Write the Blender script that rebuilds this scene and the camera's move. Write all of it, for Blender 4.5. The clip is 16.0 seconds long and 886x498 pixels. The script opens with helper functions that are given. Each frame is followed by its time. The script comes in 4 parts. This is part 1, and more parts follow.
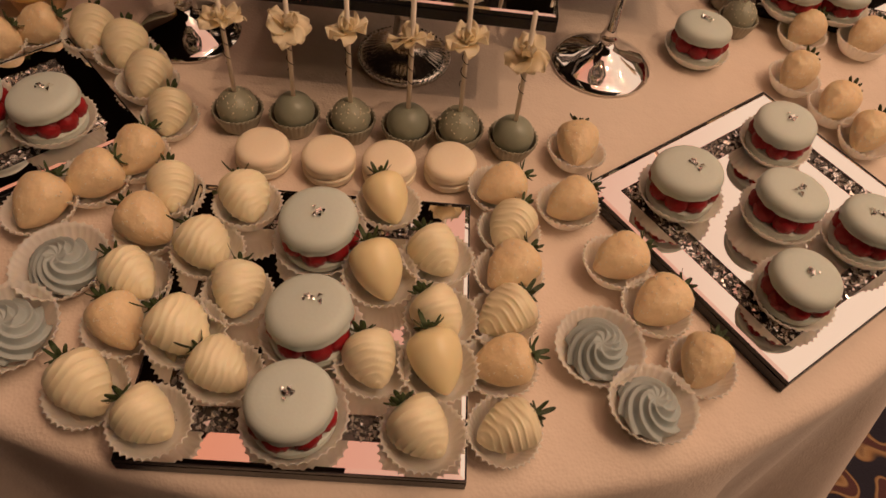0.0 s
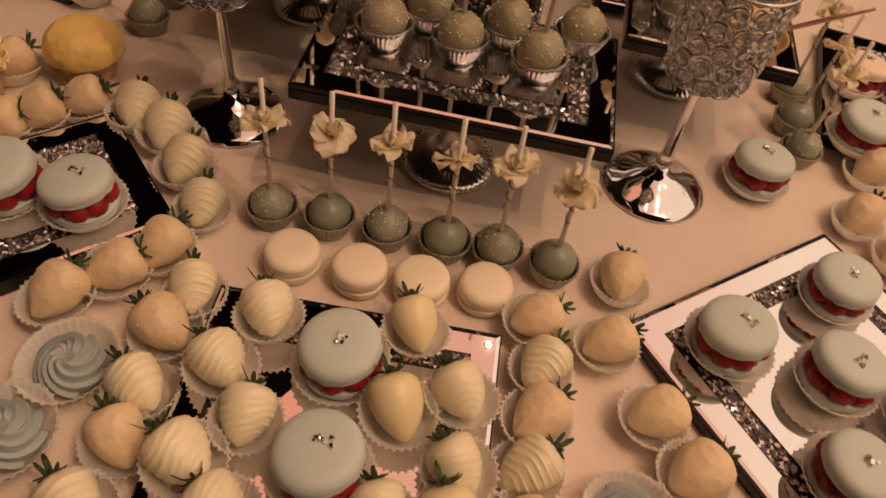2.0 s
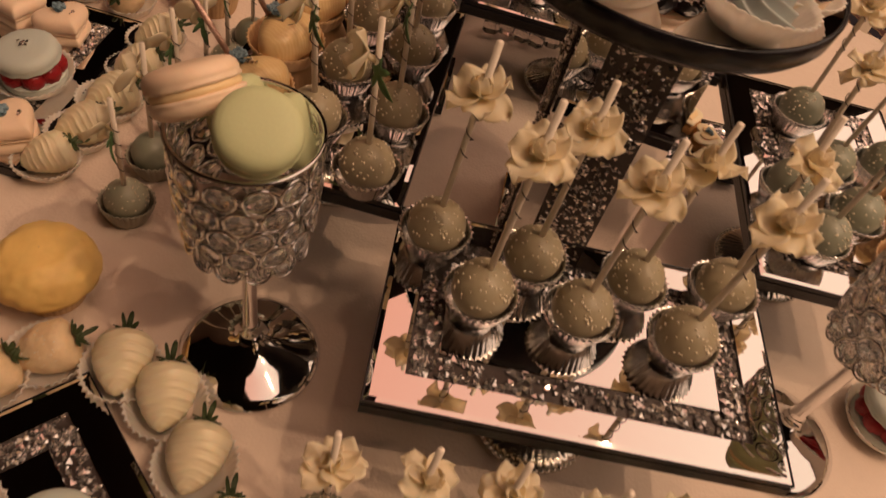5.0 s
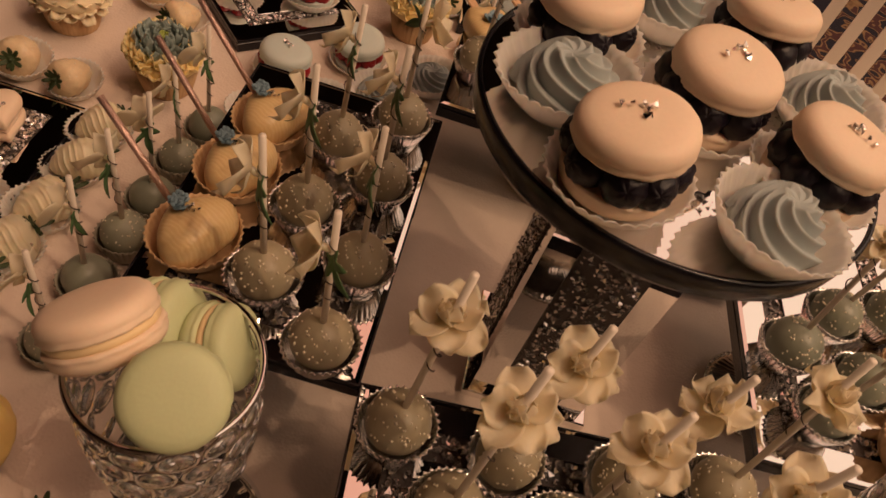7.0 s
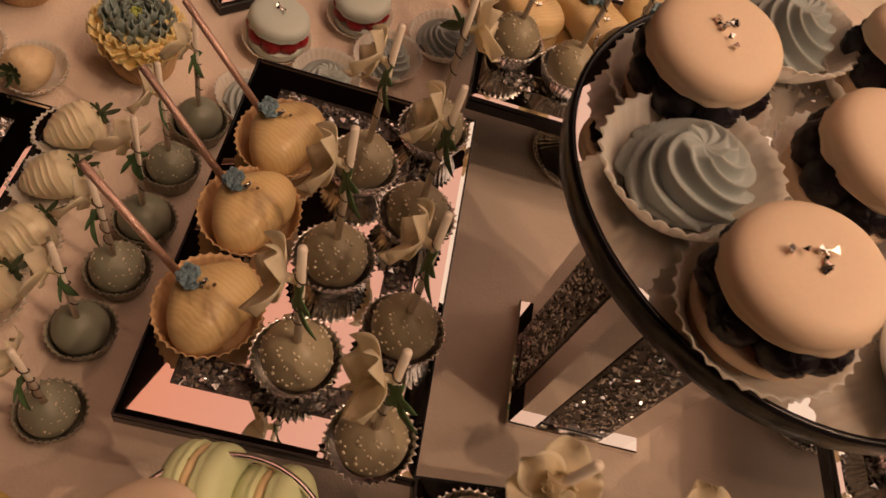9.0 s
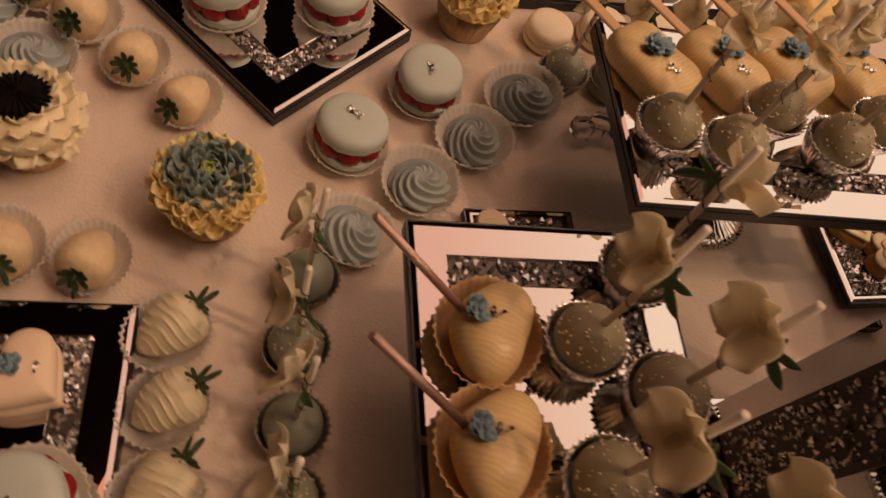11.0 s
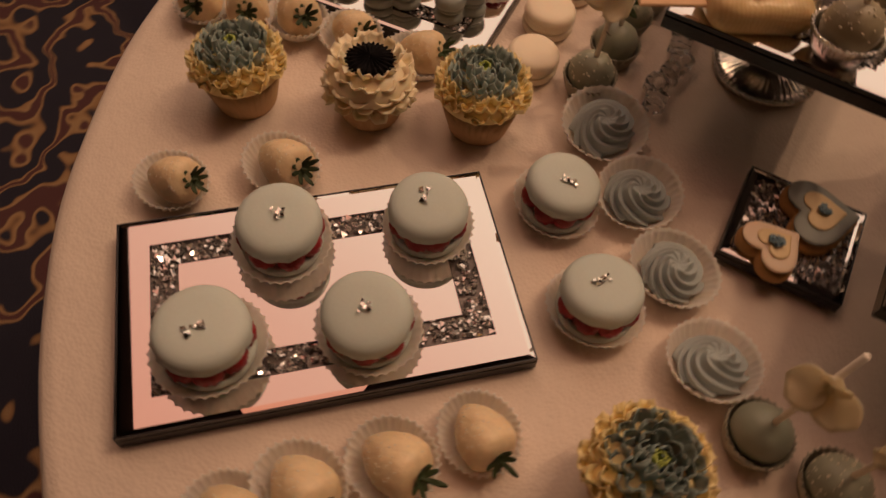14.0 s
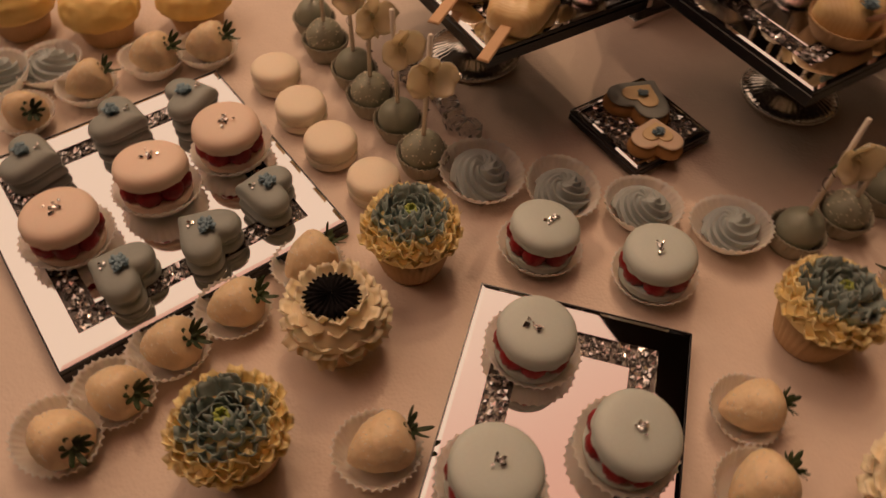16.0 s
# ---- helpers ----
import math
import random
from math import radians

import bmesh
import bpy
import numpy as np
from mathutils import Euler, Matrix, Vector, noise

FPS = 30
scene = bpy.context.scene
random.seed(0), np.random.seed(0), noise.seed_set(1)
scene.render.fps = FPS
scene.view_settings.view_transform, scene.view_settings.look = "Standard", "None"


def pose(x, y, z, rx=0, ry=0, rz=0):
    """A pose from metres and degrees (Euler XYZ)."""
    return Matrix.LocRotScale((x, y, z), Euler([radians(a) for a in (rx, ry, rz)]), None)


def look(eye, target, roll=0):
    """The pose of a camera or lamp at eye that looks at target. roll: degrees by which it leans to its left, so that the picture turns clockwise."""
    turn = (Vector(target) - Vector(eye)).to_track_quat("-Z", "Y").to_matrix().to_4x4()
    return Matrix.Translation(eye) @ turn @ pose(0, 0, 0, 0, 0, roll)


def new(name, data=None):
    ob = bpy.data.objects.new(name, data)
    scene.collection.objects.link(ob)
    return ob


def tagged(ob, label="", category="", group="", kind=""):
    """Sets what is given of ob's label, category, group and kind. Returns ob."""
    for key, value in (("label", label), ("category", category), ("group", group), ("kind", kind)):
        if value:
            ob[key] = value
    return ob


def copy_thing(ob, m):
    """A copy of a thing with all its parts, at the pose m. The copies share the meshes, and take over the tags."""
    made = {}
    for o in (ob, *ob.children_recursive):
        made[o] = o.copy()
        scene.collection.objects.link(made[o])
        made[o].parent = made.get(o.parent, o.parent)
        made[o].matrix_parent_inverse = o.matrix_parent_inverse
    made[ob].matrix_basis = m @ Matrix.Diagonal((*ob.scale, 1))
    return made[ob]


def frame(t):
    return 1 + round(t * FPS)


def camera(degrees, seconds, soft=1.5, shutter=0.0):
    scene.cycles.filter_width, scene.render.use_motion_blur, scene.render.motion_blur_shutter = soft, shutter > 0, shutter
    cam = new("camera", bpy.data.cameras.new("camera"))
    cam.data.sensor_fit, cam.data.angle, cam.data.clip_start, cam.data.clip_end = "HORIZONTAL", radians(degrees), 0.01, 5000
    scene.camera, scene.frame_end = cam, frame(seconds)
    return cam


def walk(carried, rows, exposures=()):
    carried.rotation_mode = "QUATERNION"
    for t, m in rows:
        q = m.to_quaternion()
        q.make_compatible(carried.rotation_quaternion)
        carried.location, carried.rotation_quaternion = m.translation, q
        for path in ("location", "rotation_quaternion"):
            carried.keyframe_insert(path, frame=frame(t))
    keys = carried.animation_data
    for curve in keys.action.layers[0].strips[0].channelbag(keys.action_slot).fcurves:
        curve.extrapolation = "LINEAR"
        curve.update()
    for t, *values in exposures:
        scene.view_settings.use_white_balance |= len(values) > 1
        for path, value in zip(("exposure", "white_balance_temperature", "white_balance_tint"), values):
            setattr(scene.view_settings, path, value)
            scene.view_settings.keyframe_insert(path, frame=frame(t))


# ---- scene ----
cam = camera(63.1, 16.0, shutter=0.4)
PATH = [
    (0, (0.463, 0.645, 0.441), (0.3, 1.839, -1.156), 7.6),
    (0.5, (0.461, 0.652, 0.446), (0.297, 1.878, -1.125), 8.2),
    (1, (0.461, 0.665, 0.451), (0.276, 1.911, -1.102), 8.0),
    (1.5, (0.454, 0.685, 0.455), (0.226, 1.94, -1.085), 8.5),
    (2, (0.44, 0.709, 0.455), (0.168, 1.966, -1.077), 10.0),
    (2.5, (0.414, 0.733, 0.452), (0.116, 1.989, -1.075), 10.8),
    (3, (0.365, 0.758, 0.453), (0.098, 2.02, -1.075), 11.9),
    (3.5, (0.326, 0.775, 0.453), (0.144, 2.069, -1.061), 13.5),
    (4, (0.294, 0.792, 0.458), (0.148, 2.102, -1.046), 14.3),
    (4.5, (0.273, 0.838, 0.461), (0.163, 2.155, -1.04), 15.7),
    (5, (0.251, 0.909, 0.459), (0.168, 2.214, -1.054), 17.0),
    (5.2, (0.247, 0.926, 0.458), (0.153, 2.232, -1.054), 17.2),
    (7.3, (0.211, 1.036, 0.487), (0.216, 2.352, -1.02), 21.8),
    (7.5, (0.207, 1.043, 0.486), (0.224, 2.366, -1.014), 22.2),
    (8, (0.192, 1.068, 0.487), (0.202, 2.347, -1.051), 21.0),
    (8.2, (0.183, 1.083, 0.485), (0.219, 2.317, -1.088), 21.4),
    (10.3, (0.05, 1.199, 0.457), (0.343, 2.197, -1.251), 29.0),
    (10.5, (0.029, 1.217, 0.449), (0.339, 2.211, -1.259), 27.9),
    (11, (-0.033, 1.257, 0.442), (0.362, 2.23, -1.261), 26.6),
    (11.5, (-0.075, 1.281, 0.438), (0.388, 2.218, -1.267), 24.3),
    (12, (-0.11, 1.301, 0.439), (0.398, 2.219, -1.263), 22.0),
    (12.5, (-0.137, 1.349, 0.429), (0.456, 2.226, -1.269), 20.0),
    (13, (-0.175, 1.426, 0.423), (0.482, 2.277, -1.264), 11.3),
    (13.5, (-0.197, 1.484, 0.418), (0.56, 2.221, -1.28), 10.0),
    (14, (-0.25, 1.553, 0.419), (0.659, 2.109, -1.273), 5.2),
    (14.5, (-0.278, 1.615, 0.428), (0.734, 1.918, -1.271), 4.0),
    (15, (-0.243, 1.707, 0.419), (0.889, 1.706, -1.23), 2.3),
    (15.3, (-0.218, 1.763, 0.423), (0.929, 1.589, -1.206), 0.3),
    (15.5, (-0.204, 1.787, 0.43), (0.907, 1.507, -1.209), 1.1),
    (16, (-0.208, 1.869, 0.431), (0.866, 1.285, -1.152), 2.9),
]
walk(cam, [(t, look(eye, target, roll)) for t, eye, target, roll in PATH],
     exposures=[(0, -0.24), (2, -0.2), (4, 0.0), (6, -0.1), (9, -0.15), (11, -0.26), (13, -0.1), (14, -0.34), (14.5, -0.62), (15, -0.42), (16, -0.36)])

# ---- world, lights ----
world = bpy.data.worlds.new("hall_dark")
scene.world = world
world.use_nodes = True
world.node_tree.nodes["Background"].inputs[0].default_value = (0.008, 0.006, 0.005, 1)
world.node_tree.nodes["Background"].inputs[1].default_value = 1.0


# ---- materials ----
def mat(name, color, rough=0.5, metal=0.0, vary=0.08, grain=300.0, bump=0.15, stain=12.0, sub=0.0, sub_scale=0.006,
        trans=0.0, coat=0.0, spec=0.5, dist=0.0006, emit=None, strength=0.0, color2=None, ior=1.45):
    """A procedural surface: two scales of colour variation, per-object shift and fine relief."""
    m = bpy.data.materials.new(name)
    m.use_nodes = True
    n, l = m.node_tree.nodes, m.node_tree.links
    b = n["Principled BSDF"]
    b.inputs["Roughness"].default_value = rough
    b.inputs["Metallic"].default_value = metal
    b.inputs["Transmission Weight"].default_value = trans
    b.inputs["Coat Weight"].default_value = coat
    b.inputs["Specular IOR Level"].default_value = spec
    b.inputs["IOR"].default_value = ior
    if sub:
        b.inputs["Subsurface Weight"].default_value = sub
        b.inputs["Subsurface Scale"].default_value = sub_scale
        b.inputs["Subsurface Radius"].default_value = (1.0, 0.6, 0.4)
    tc = n.new("ShaderNodeTexCoord")
    fine, broad = n.new("ShaderNodeTexNoise"), n.new("ShaderNodeTexNoise")
    fine.inputs["Scale"].default_value, fine.inputs["Detail"].default_value = grain, 6
    broad.inputs["Scale"].default_value, broad.inputs["Detail"].default_value = stain, 3
    for t in (fine, broad):
        l.new(tc.outputs["Object"], t.inputs["Vector"])
    info = n.new("ShaderNodeObjectInfo")
    add = n.new("ShaderNodeMath")
    add.operation = "ADD"
    l.new(fine.outputs["Fac"], add.inputs[0])
    l.new(broad.outputs["Fac"], add.inputs[1])
    add2 = n.new("ShaderNodeMath")
    add2.operation = "MULTIPLY_ADD"
    l.new(info.outputs["Random"], add2.inputs[0])
    add2.inputs[1].default_value = 0.7
    l.new(add.outputs[0], add2.inputs[2])
    ramp = n.new("ShaderNodeMapRange")
    ramp.inputs["From Min"].default_value, ramp.inputs["From Max"].default_value = 0.7, 2.0
    l.new(add2.outputs[0], ramp.inputs["Value"])
    mix = n.new("ShaderNodeMix")
    mix.data_type = "RGBA"
    lo = [max(0, c * (1 - vary)) for c in color] if color2 is None else color2
    hi = [min(1, c * (1 + vary)) for c in color]
    mix.inputs[6].default_value, mix.inputs[7].default_value = (*lo, 1), (*hi, 1)
    l.new(ramp.outputs[0], mix.inputs[0])
    l.new(mix.outputs[2], b.inputs["Base Color"])
    if bump:
        bp = n.new("ShaderNodeBump")
        bp.inputs["Strength"].default_value, bp.inputs["Distance"].default_value = bump, dist
        l.new(fine.outputs["Fac"], bp.inputs["Height"])
        l.new(bp.outputs["Normal"], b.inputs["Normal"])
    if emit:
        b.inputs["Emission Color"].default_value, b.inputs["Emission Strength"].default_value = (*emit, 1), strength
    return m


BLUE = mat("blue_macaron_shell", (0.57, 0.63, 0.59), 0.55, vary=0.05, grain=500, bump=0.12, sub=0.15)
PEACH = mat("peach_macaron_shell", (0.88, 0.69, 0.52), 0.5, vary=0.05, grain=500, bump=0.12, sub=0.15)
PINK = mat("pink_macaron_shell", (0.87, 0.69, 0.56), 0.5, vary=0.05, grain=500, bump=0.12, sub=0.15)
IVORY = mat("ivory_macaron_shell", (0.90, 0.78, 0.61), 0.55, vary=0.04, grain=500, bump=0.15, sub=0.15)
GREEN = mat("green_macaron_shell", (0.56, 0.61, 0.36), 0.55, vary=0.05, grain=600, bump=0.15, sub=0.1)
CREAM = mat("buttercream_filling", (0.85, 0.66, 0.38), 0.5, vary=0.08, grain=200, bump=0.3)
RASP = mat("raspberry_flesh", (0.30, 0.014, 0.020), 0.35, vary=0.3, grain=700, bump=0.3, sub=0.1, sub_scale=0.002)
BLACKB = mat("blackberry_flesh", (0.007, 0.004, 0.010), 0.4, vary=0.4, grain=700, bump=0.3)
CHOC_DRZ = mat("ivory_chocolate", (0.82, 0.74, 0.53), 0.34, vary=0.09, grain=120, bump=0.12, sub=0.25, dist=0.001)
CHOC_PLAIN = mat("yellow_ivory_chocolate", (0.83, 0.71, 0.43), 0.32, vary=0.08, grain=90, bump=0.1, sub=0.25, dist=0.001)
COCO = mat("coconut_coating", (0.78, 0.61, 0.39), 0.42, vary=0.14, grain=300, bump=0.3, sub=0.25, dist=0.0018)
LEAF = mat("strawberry_leaf", (0.036, 0.056, 0.018), 0.6, vary=0.4, grain=250, bump=0.4)
IVY = mat("fabric_leaf", (0.065, 0.13, 0.05), 0.55, vary=0.3, grain=250, bump=0.3)
PAPER = mat("glassine_paper", (0.95, 0.92, 0.87), 0.6, vary=0.05, grain=400, bump=0.1, trans=0.0, sub=0.3, sub_scale=0.004)
PAPER.node_tree.nodes["Principled BSDF"].inputs["Alpha"].default_value = 0.7
FOIL = mat("silver_foil", (0.78, 0.76, 0.74), 0.22, 1.0, vary=0.08, grain=300, bump=0.2)
LEAFSILVER = mat("edible_silver_leaf", (0.88, 0.86, 0.84), 0.16, 1.0, vary=0.05, grain=900, bump=0.5)
SAGE = mat("sage_candy_coating", (0.33, 0.34, 0.26), 0.38, vary=0.1, grain=260, bump=0.12, sub=0.08)
SLATE = mat("slate_green_candy_coating", (0.28, 0.30, 0.235), 0.33, vary=0.1, grain=260, bump=0.1, sub=0.08)
TAUPE = mat("taupe_candy_coating", (0.40, 0.35, 0.24), 0.38, vary=0.1, grain=260, bump=0.12, sub=0.08)
BEAD = mat("ivory_sprinkle", (0.90, 0.82, 0.66), 0.4, vary=0.1, bump=0)
STICK = mat("white_paper_stick", (0.80, 0.72, 0.62), 0.6, vary=0.05, grain=400, bump=0.2)
GLITTER = mat("rose_glitter_stick", (0.62, 0.42, 0.36), 0.3, 0.8, vary=0.4, grain=1400, bump=1.0)
WOOD = mat("popsicle_wood", (0.66, 0.42, 0.24), 0.65, vary=0.12, grain=160, bump=0.3)
PETAL = mat("silk_petal", (0.97, 0.87, 0.68), 0.55, vary=0.08, grain=300, bump=0.15, sub=0.25, sub_scale=0.004)
PETAL.node_tree.nodes["Principled BSDF"].inputs["Alpha"].default_value = 0.88
GREYPAPER = mat("grey_green_paper", (0.36, 0.34, 0.27), 0.6, vary=0.1, grain=400, bump=0.1)
WIRE = mat("dark_florist_wire", (0.05, 0.035, 0.025), 0.5, vary=0.2, bump=0)
MERINGUE = mat("blue_grey_buttercream", (0.37, 0.42, 0.42), 0.45, vary=0.08, grain=220, bump=0.12, sub=0.15)
GREYHEART = mat("grey_blue_fondant", (0.30, 0.33, 0.31), 0.5, vary=0.08, grain=300, bump=0.12, sub=0.1)
YELLOWCR = mat("yellow_buttercream", (0.89, 0.72, 0.36), 0.5, vary=0.1, grain=200, bump=0.2, sub=0.2)
SWIRLCR = mat("orange_yellow_buttercream", (0.88, 0.62, 0.22), 0.5, vary=0.1, grain=160, bump=0.25, sub=0.2)
PALECR = mat("pale_buttercream", (0.84, 0.72, 0.50), 0.32, vary=0.1, grain=200, bump=0.2, sub=0.2)
SUCC = mat("blue_green_buttercream", (0.26, 0.33, 0.31), 0.45, vary=0.25, grain=150, bump=0.12, sub=0.1)
LIME = mat("lime_buttercream", (0.44, 0.52, 0.12), 0.5, vary=0.15, grain=150, bump=0.12)
BLACKCR = mat("black_buttercream", (0.006, 0.005, 0.006), 0.85, spec=0.15, vary=0.3, grain=200, bump=0.2)
WRAPPER = mat("kraft_cupcake_wrapper", (0.60, 0.40, 0.22), 0.6, vary=0.1, grain=300, bump=0.2)
CAKESICLE = mat("caramel_ivory_coating", (0.78, 0.59, 0.31), 0.32, vary=0.12, grain=60, bump=0.35, sub=0.15, dist=0.001)
HYDRA = mat("blue_sugar_flower", (0.22, 0.33, 0.40), 0.6, vary=0.25, grain=400, bump=0.3)
COOKIE = mat("baked_cookie", (0.50, 0.27, 0.10), 0.7, vary=0.2, grain=260, bump=0.5)
CHROME = mat("polished_chrome", (0.80, 0.79, 0.79), 0.045, 1.0, vary=0.02, grain=200, bump=0.02)
SILVER = mat("worn_silver", (0.70, 0.67, 0.62), 0.16, 1.0, vary=0.12, grain=260, bump=0.1)
MIRROR = mat("mirror_glass", (0.86, 0.84, 0.83), 0.015, 1.0, vary=0.01, grain=30, bump=0.0)
BLACKEDGE = mat("black_lacquer_edge", (0.008, 0.008, 0.012), 0.25, vary=0.3, grain=200, bump=0.05)
CRYSTAL = mat("crushed_crystal", (0.72, 0.69, 0.68), 0.08, 0.85, vary=0.3, grain=400, bump=0.05)
CRYBACK = mat("crystal_bed", (0.10, 0.085, 0.08), 0.25, 0.6, vary=0.5, grain=700, bump=0.6)
GLASS = mat("clear_crystal", (0.95, 0.94, 0.93), 0.03, 0.0, vary=0.02, grain=100, bump=0, trans=0.95, ior=1.5)
WALL = mat("brown_plaster", (0.42, 0.31, 0.23), 0.8, vary=0.15, grain=40, bump=0.2, stain=1.5)
CEIL = mat("dark_ceiling_paint", (0.022, 0.016, 0.014), 0.8, vary=0.15, grain=40, bump=0.1, stain=1.5)
GLOW = mat("unseen_ceiling_wash", (0.6, 0.5, 0.45), 0.7, bump=0, emit=(1.0, 0.6, 0.4), strength=1.05)


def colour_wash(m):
    """Colour wash of the unseen ceiling glow: orange-peach in the west, pinkish white in the east."""
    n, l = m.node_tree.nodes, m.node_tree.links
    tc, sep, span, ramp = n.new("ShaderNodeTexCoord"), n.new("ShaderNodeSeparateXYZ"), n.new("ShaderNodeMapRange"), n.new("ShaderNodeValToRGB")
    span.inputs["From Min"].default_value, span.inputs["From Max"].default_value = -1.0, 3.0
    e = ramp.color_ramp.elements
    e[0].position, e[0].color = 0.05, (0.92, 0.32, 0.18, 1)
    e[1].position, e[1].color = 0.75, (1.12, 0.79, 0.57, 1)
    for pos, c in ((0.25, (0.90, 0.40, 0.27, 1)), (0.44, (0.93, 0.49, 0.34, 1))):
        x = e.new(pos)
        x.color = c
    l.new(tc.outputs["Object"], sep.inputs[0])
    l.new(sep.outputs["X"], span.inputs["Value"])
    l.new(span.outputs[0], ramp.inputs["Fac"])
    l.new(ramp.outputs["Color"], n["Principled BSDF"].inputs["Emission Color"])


def translucent(m, share, colour):
    """Lets light through a thin petal or paper."""
    n, l = m.node_tree.nodes, m.node_tree.links
    out, bs = n["Material Output"], n["Principled BSDF"]
    tr, mx = n.new("ShaderNodeBsdfTranslucent"), n.new("ShaderNodeMixShader")
    tr.inputs["Color"].default_value = (*colour, 1)
    mx.inputs[0].default_value = share
    l.new(bs.outputs[0], mx.inputs[1])
    l.new(tr.outputs[0], mx.inputs[2])
    l.new(mx.outputs[0], out.inputs["Surface"])


def streaked(m):
    """Fine drizzle lines across a caramel coating, as relief and a faint change of tone."""
    n, l = m.node_tree.nodes, m.node_tree.links
    bs, tc, wv, bp, mx = n["Principled BSDF"], n.new("ShaderNodeTexCoord"), n.new("ShaderNodeTexWave"), n.new("ShaderNodeBump"), n.new("ShaderNodeMix")
    wv.inputs["Scale"].default_value, wv.inputs["Distortion"].default_value, wv.inputs["Detail"].default_value = 110, 6.0, 2
    bp.inputs["Strength"].default_value, bp.inputs["Distance"].default_value = 0.09, 0.0008
    l.new(tc.outputs["Object"], wv.inputs["Vector"])
    l.new(wv.outputs["Fac"], bp.inputs["Height"])
    l.new(bs.inputs["Normal"].links[0].from_socket, bp.inputs["Normal"])
    l.new(bp.outputs["Normal"], bs.inputs["Normal"])
    mx.data_type, mx.blend_type = "RGBA", "MULTIPLY"
    mx.inputs[7].default_value = (0.94, 0.90, 0.85, 1)
    l.new(wv.outputs["Fac"], mx.inputs[0])
    l.new(bs.inputs["Base Color"].links[0].from_socket, mx.inputs[6])
    l.new(mx.outputs[2], bs.inputs["Base Color"])


streaked(CAKESICLE)
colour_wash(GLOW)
translucent(PETAL, 0.38, (0.99, 0.90, 0.70))
translucent(PAPER, 0.35, (0.94, 0.90, 0.84))


def cloth_material():
    m = mat("champagne_tablecloth", (0.74, 0.62, 0.53), 0.75, vary=0.05, grain=90, bump=0.0, stain=4)
    n, l = m.node_tree.nodes, m.node_tree.links
    tc = n.new("ShaderNodeTexCoord")
    vo = n.new("ShaderNodeTexVoronoi")
    vo.inputs["Scale"].default_value = 420
    broad = n.new("ShaderNodeTexNoise")
    broad.inputs["Scale"].default_value, broad.inputs["Detail"].default_value = 9, 4
    for t in (vo, broad):
        l.new(tc.outputs["Object"], t.inputs["Vector"])
    b1, b2 = n.new("ShaderNodeBump"), n.new("ShaderNodeBump")
    b1.inputs["Strength"].default_value, b1.inputs["Distance"].default_value = 0.35, 0.0008
    b2.inputs["Strength"].default_value, b2.inputs["Distance"].default_value = 0.55, 0.012
    l.new(vo.outputs["Distance"], b1.inputs["Height"])
    l.new(broad.outputs["Fac"], b2.inputs["Height"])
    l.new(b2.outputs["Normal"], b1.inputs["Normal"])
    l.new(b1.outputs["Normal"], n["Principled BSDF"].inputs["Normal"])
    n["Principled BSDF"].inputs["Sheen Weight"].default_value = 0.25
    return m


def carpet_material():
    m = mat("patterned_carpet", (0.02, 0.02, 0.035), 0.95, vary=0.3, grain=300, bump=0.6, dist=0.003)
    n, l = m.node_tree.nodes, m.node_tree.links
    tc = n.new("ShaderNodeTexCoord")
    nz = n.new("ShaderNodeTexNoise")
    nz.inputs["Scale"].default_value, nz.inputs["Detail"].default_value = 5.5, 2
    mixv = n.new("ShaderNodeVectorMath")
    mixv.operation = "MULTIPLY_ADD"
    l.new(tc.outputs["Object"], nz.inputs["Vector"])
    l.new(nz.outputs["Color"], mixv.inputs[0])
    mixv.inputs[1].default_value = (0.9, 0.9, 0.0)
    l.new(tc.outputs["Object"], mixv.inputs[2])
    wv = n.new("ShaderNodeTexWave")
    wv.wave_type = "RINGS"
    wv.inputs["Scale"].default_value, wv.inputs["Distortion"].default_value = 1.5, 7.0
    wv.inputs["Detail"].default_value, wv.inputs["Detail Scale"].default_value = 1.0, 1.6
    l.new(mixv.outputs[0], wv.inputs["Vector"])
    cr = n.new("ShaderNodeValToRGB")
    e = cr.color_ramp.elements
    e[0].position, e[0].color = 0.58, (0.016, 0.014, 0.026, 1)
    e[1].position, e[1].color = 0.72, (0.27, 0.15, 0.07, 1)
    for pos, c in ((0.84, (0.32, 0.20, 0.10, 1)), (0.92, (0.08, 0.03, 0.03, 1))):
        x = e.new(pos)
        x.color = c
    l.new(wv.outputs["Fac"], cr.inputs["Fac"])
    l.new(cr.outputs["Color"], n["Principled BSDF"].inputs["Base Color"])
    return m


CLOTH, CARPET = cloth_material(), carpet_material()


# ---- mesh helpers ----
def mesh_from(name, verts, faces, material, smooth=True):
    me = bpy.data.meshes.new(name)
    me.from_pydata([tuple(v) for v in verts], [], faces)
    me.materials.append(material)
    if smooth:
        me.polygons.foreach_set("use_smooth", [True] * len(me.polygons))
    me.update()
    return me


def part(name, geo, material, parent, label="", smooth=True, m=None, kind=""):
    """One mesh object under a thing or a part; geo is (verts, faces) or a ready mesh."""
    me = geo if isinstance(geo, bpy.types.Mesh) else mesh_from(name, geo[0], geo[1], material, smooth)
    ob = new(name, me)
    ob.parent = parent
    if m is not None:
        ob.matrix_basis = m
    return tagged(ob, label, kind=kind)


def thing(name, label, category, group=""):
    return tagged(new(name), label, category, group)


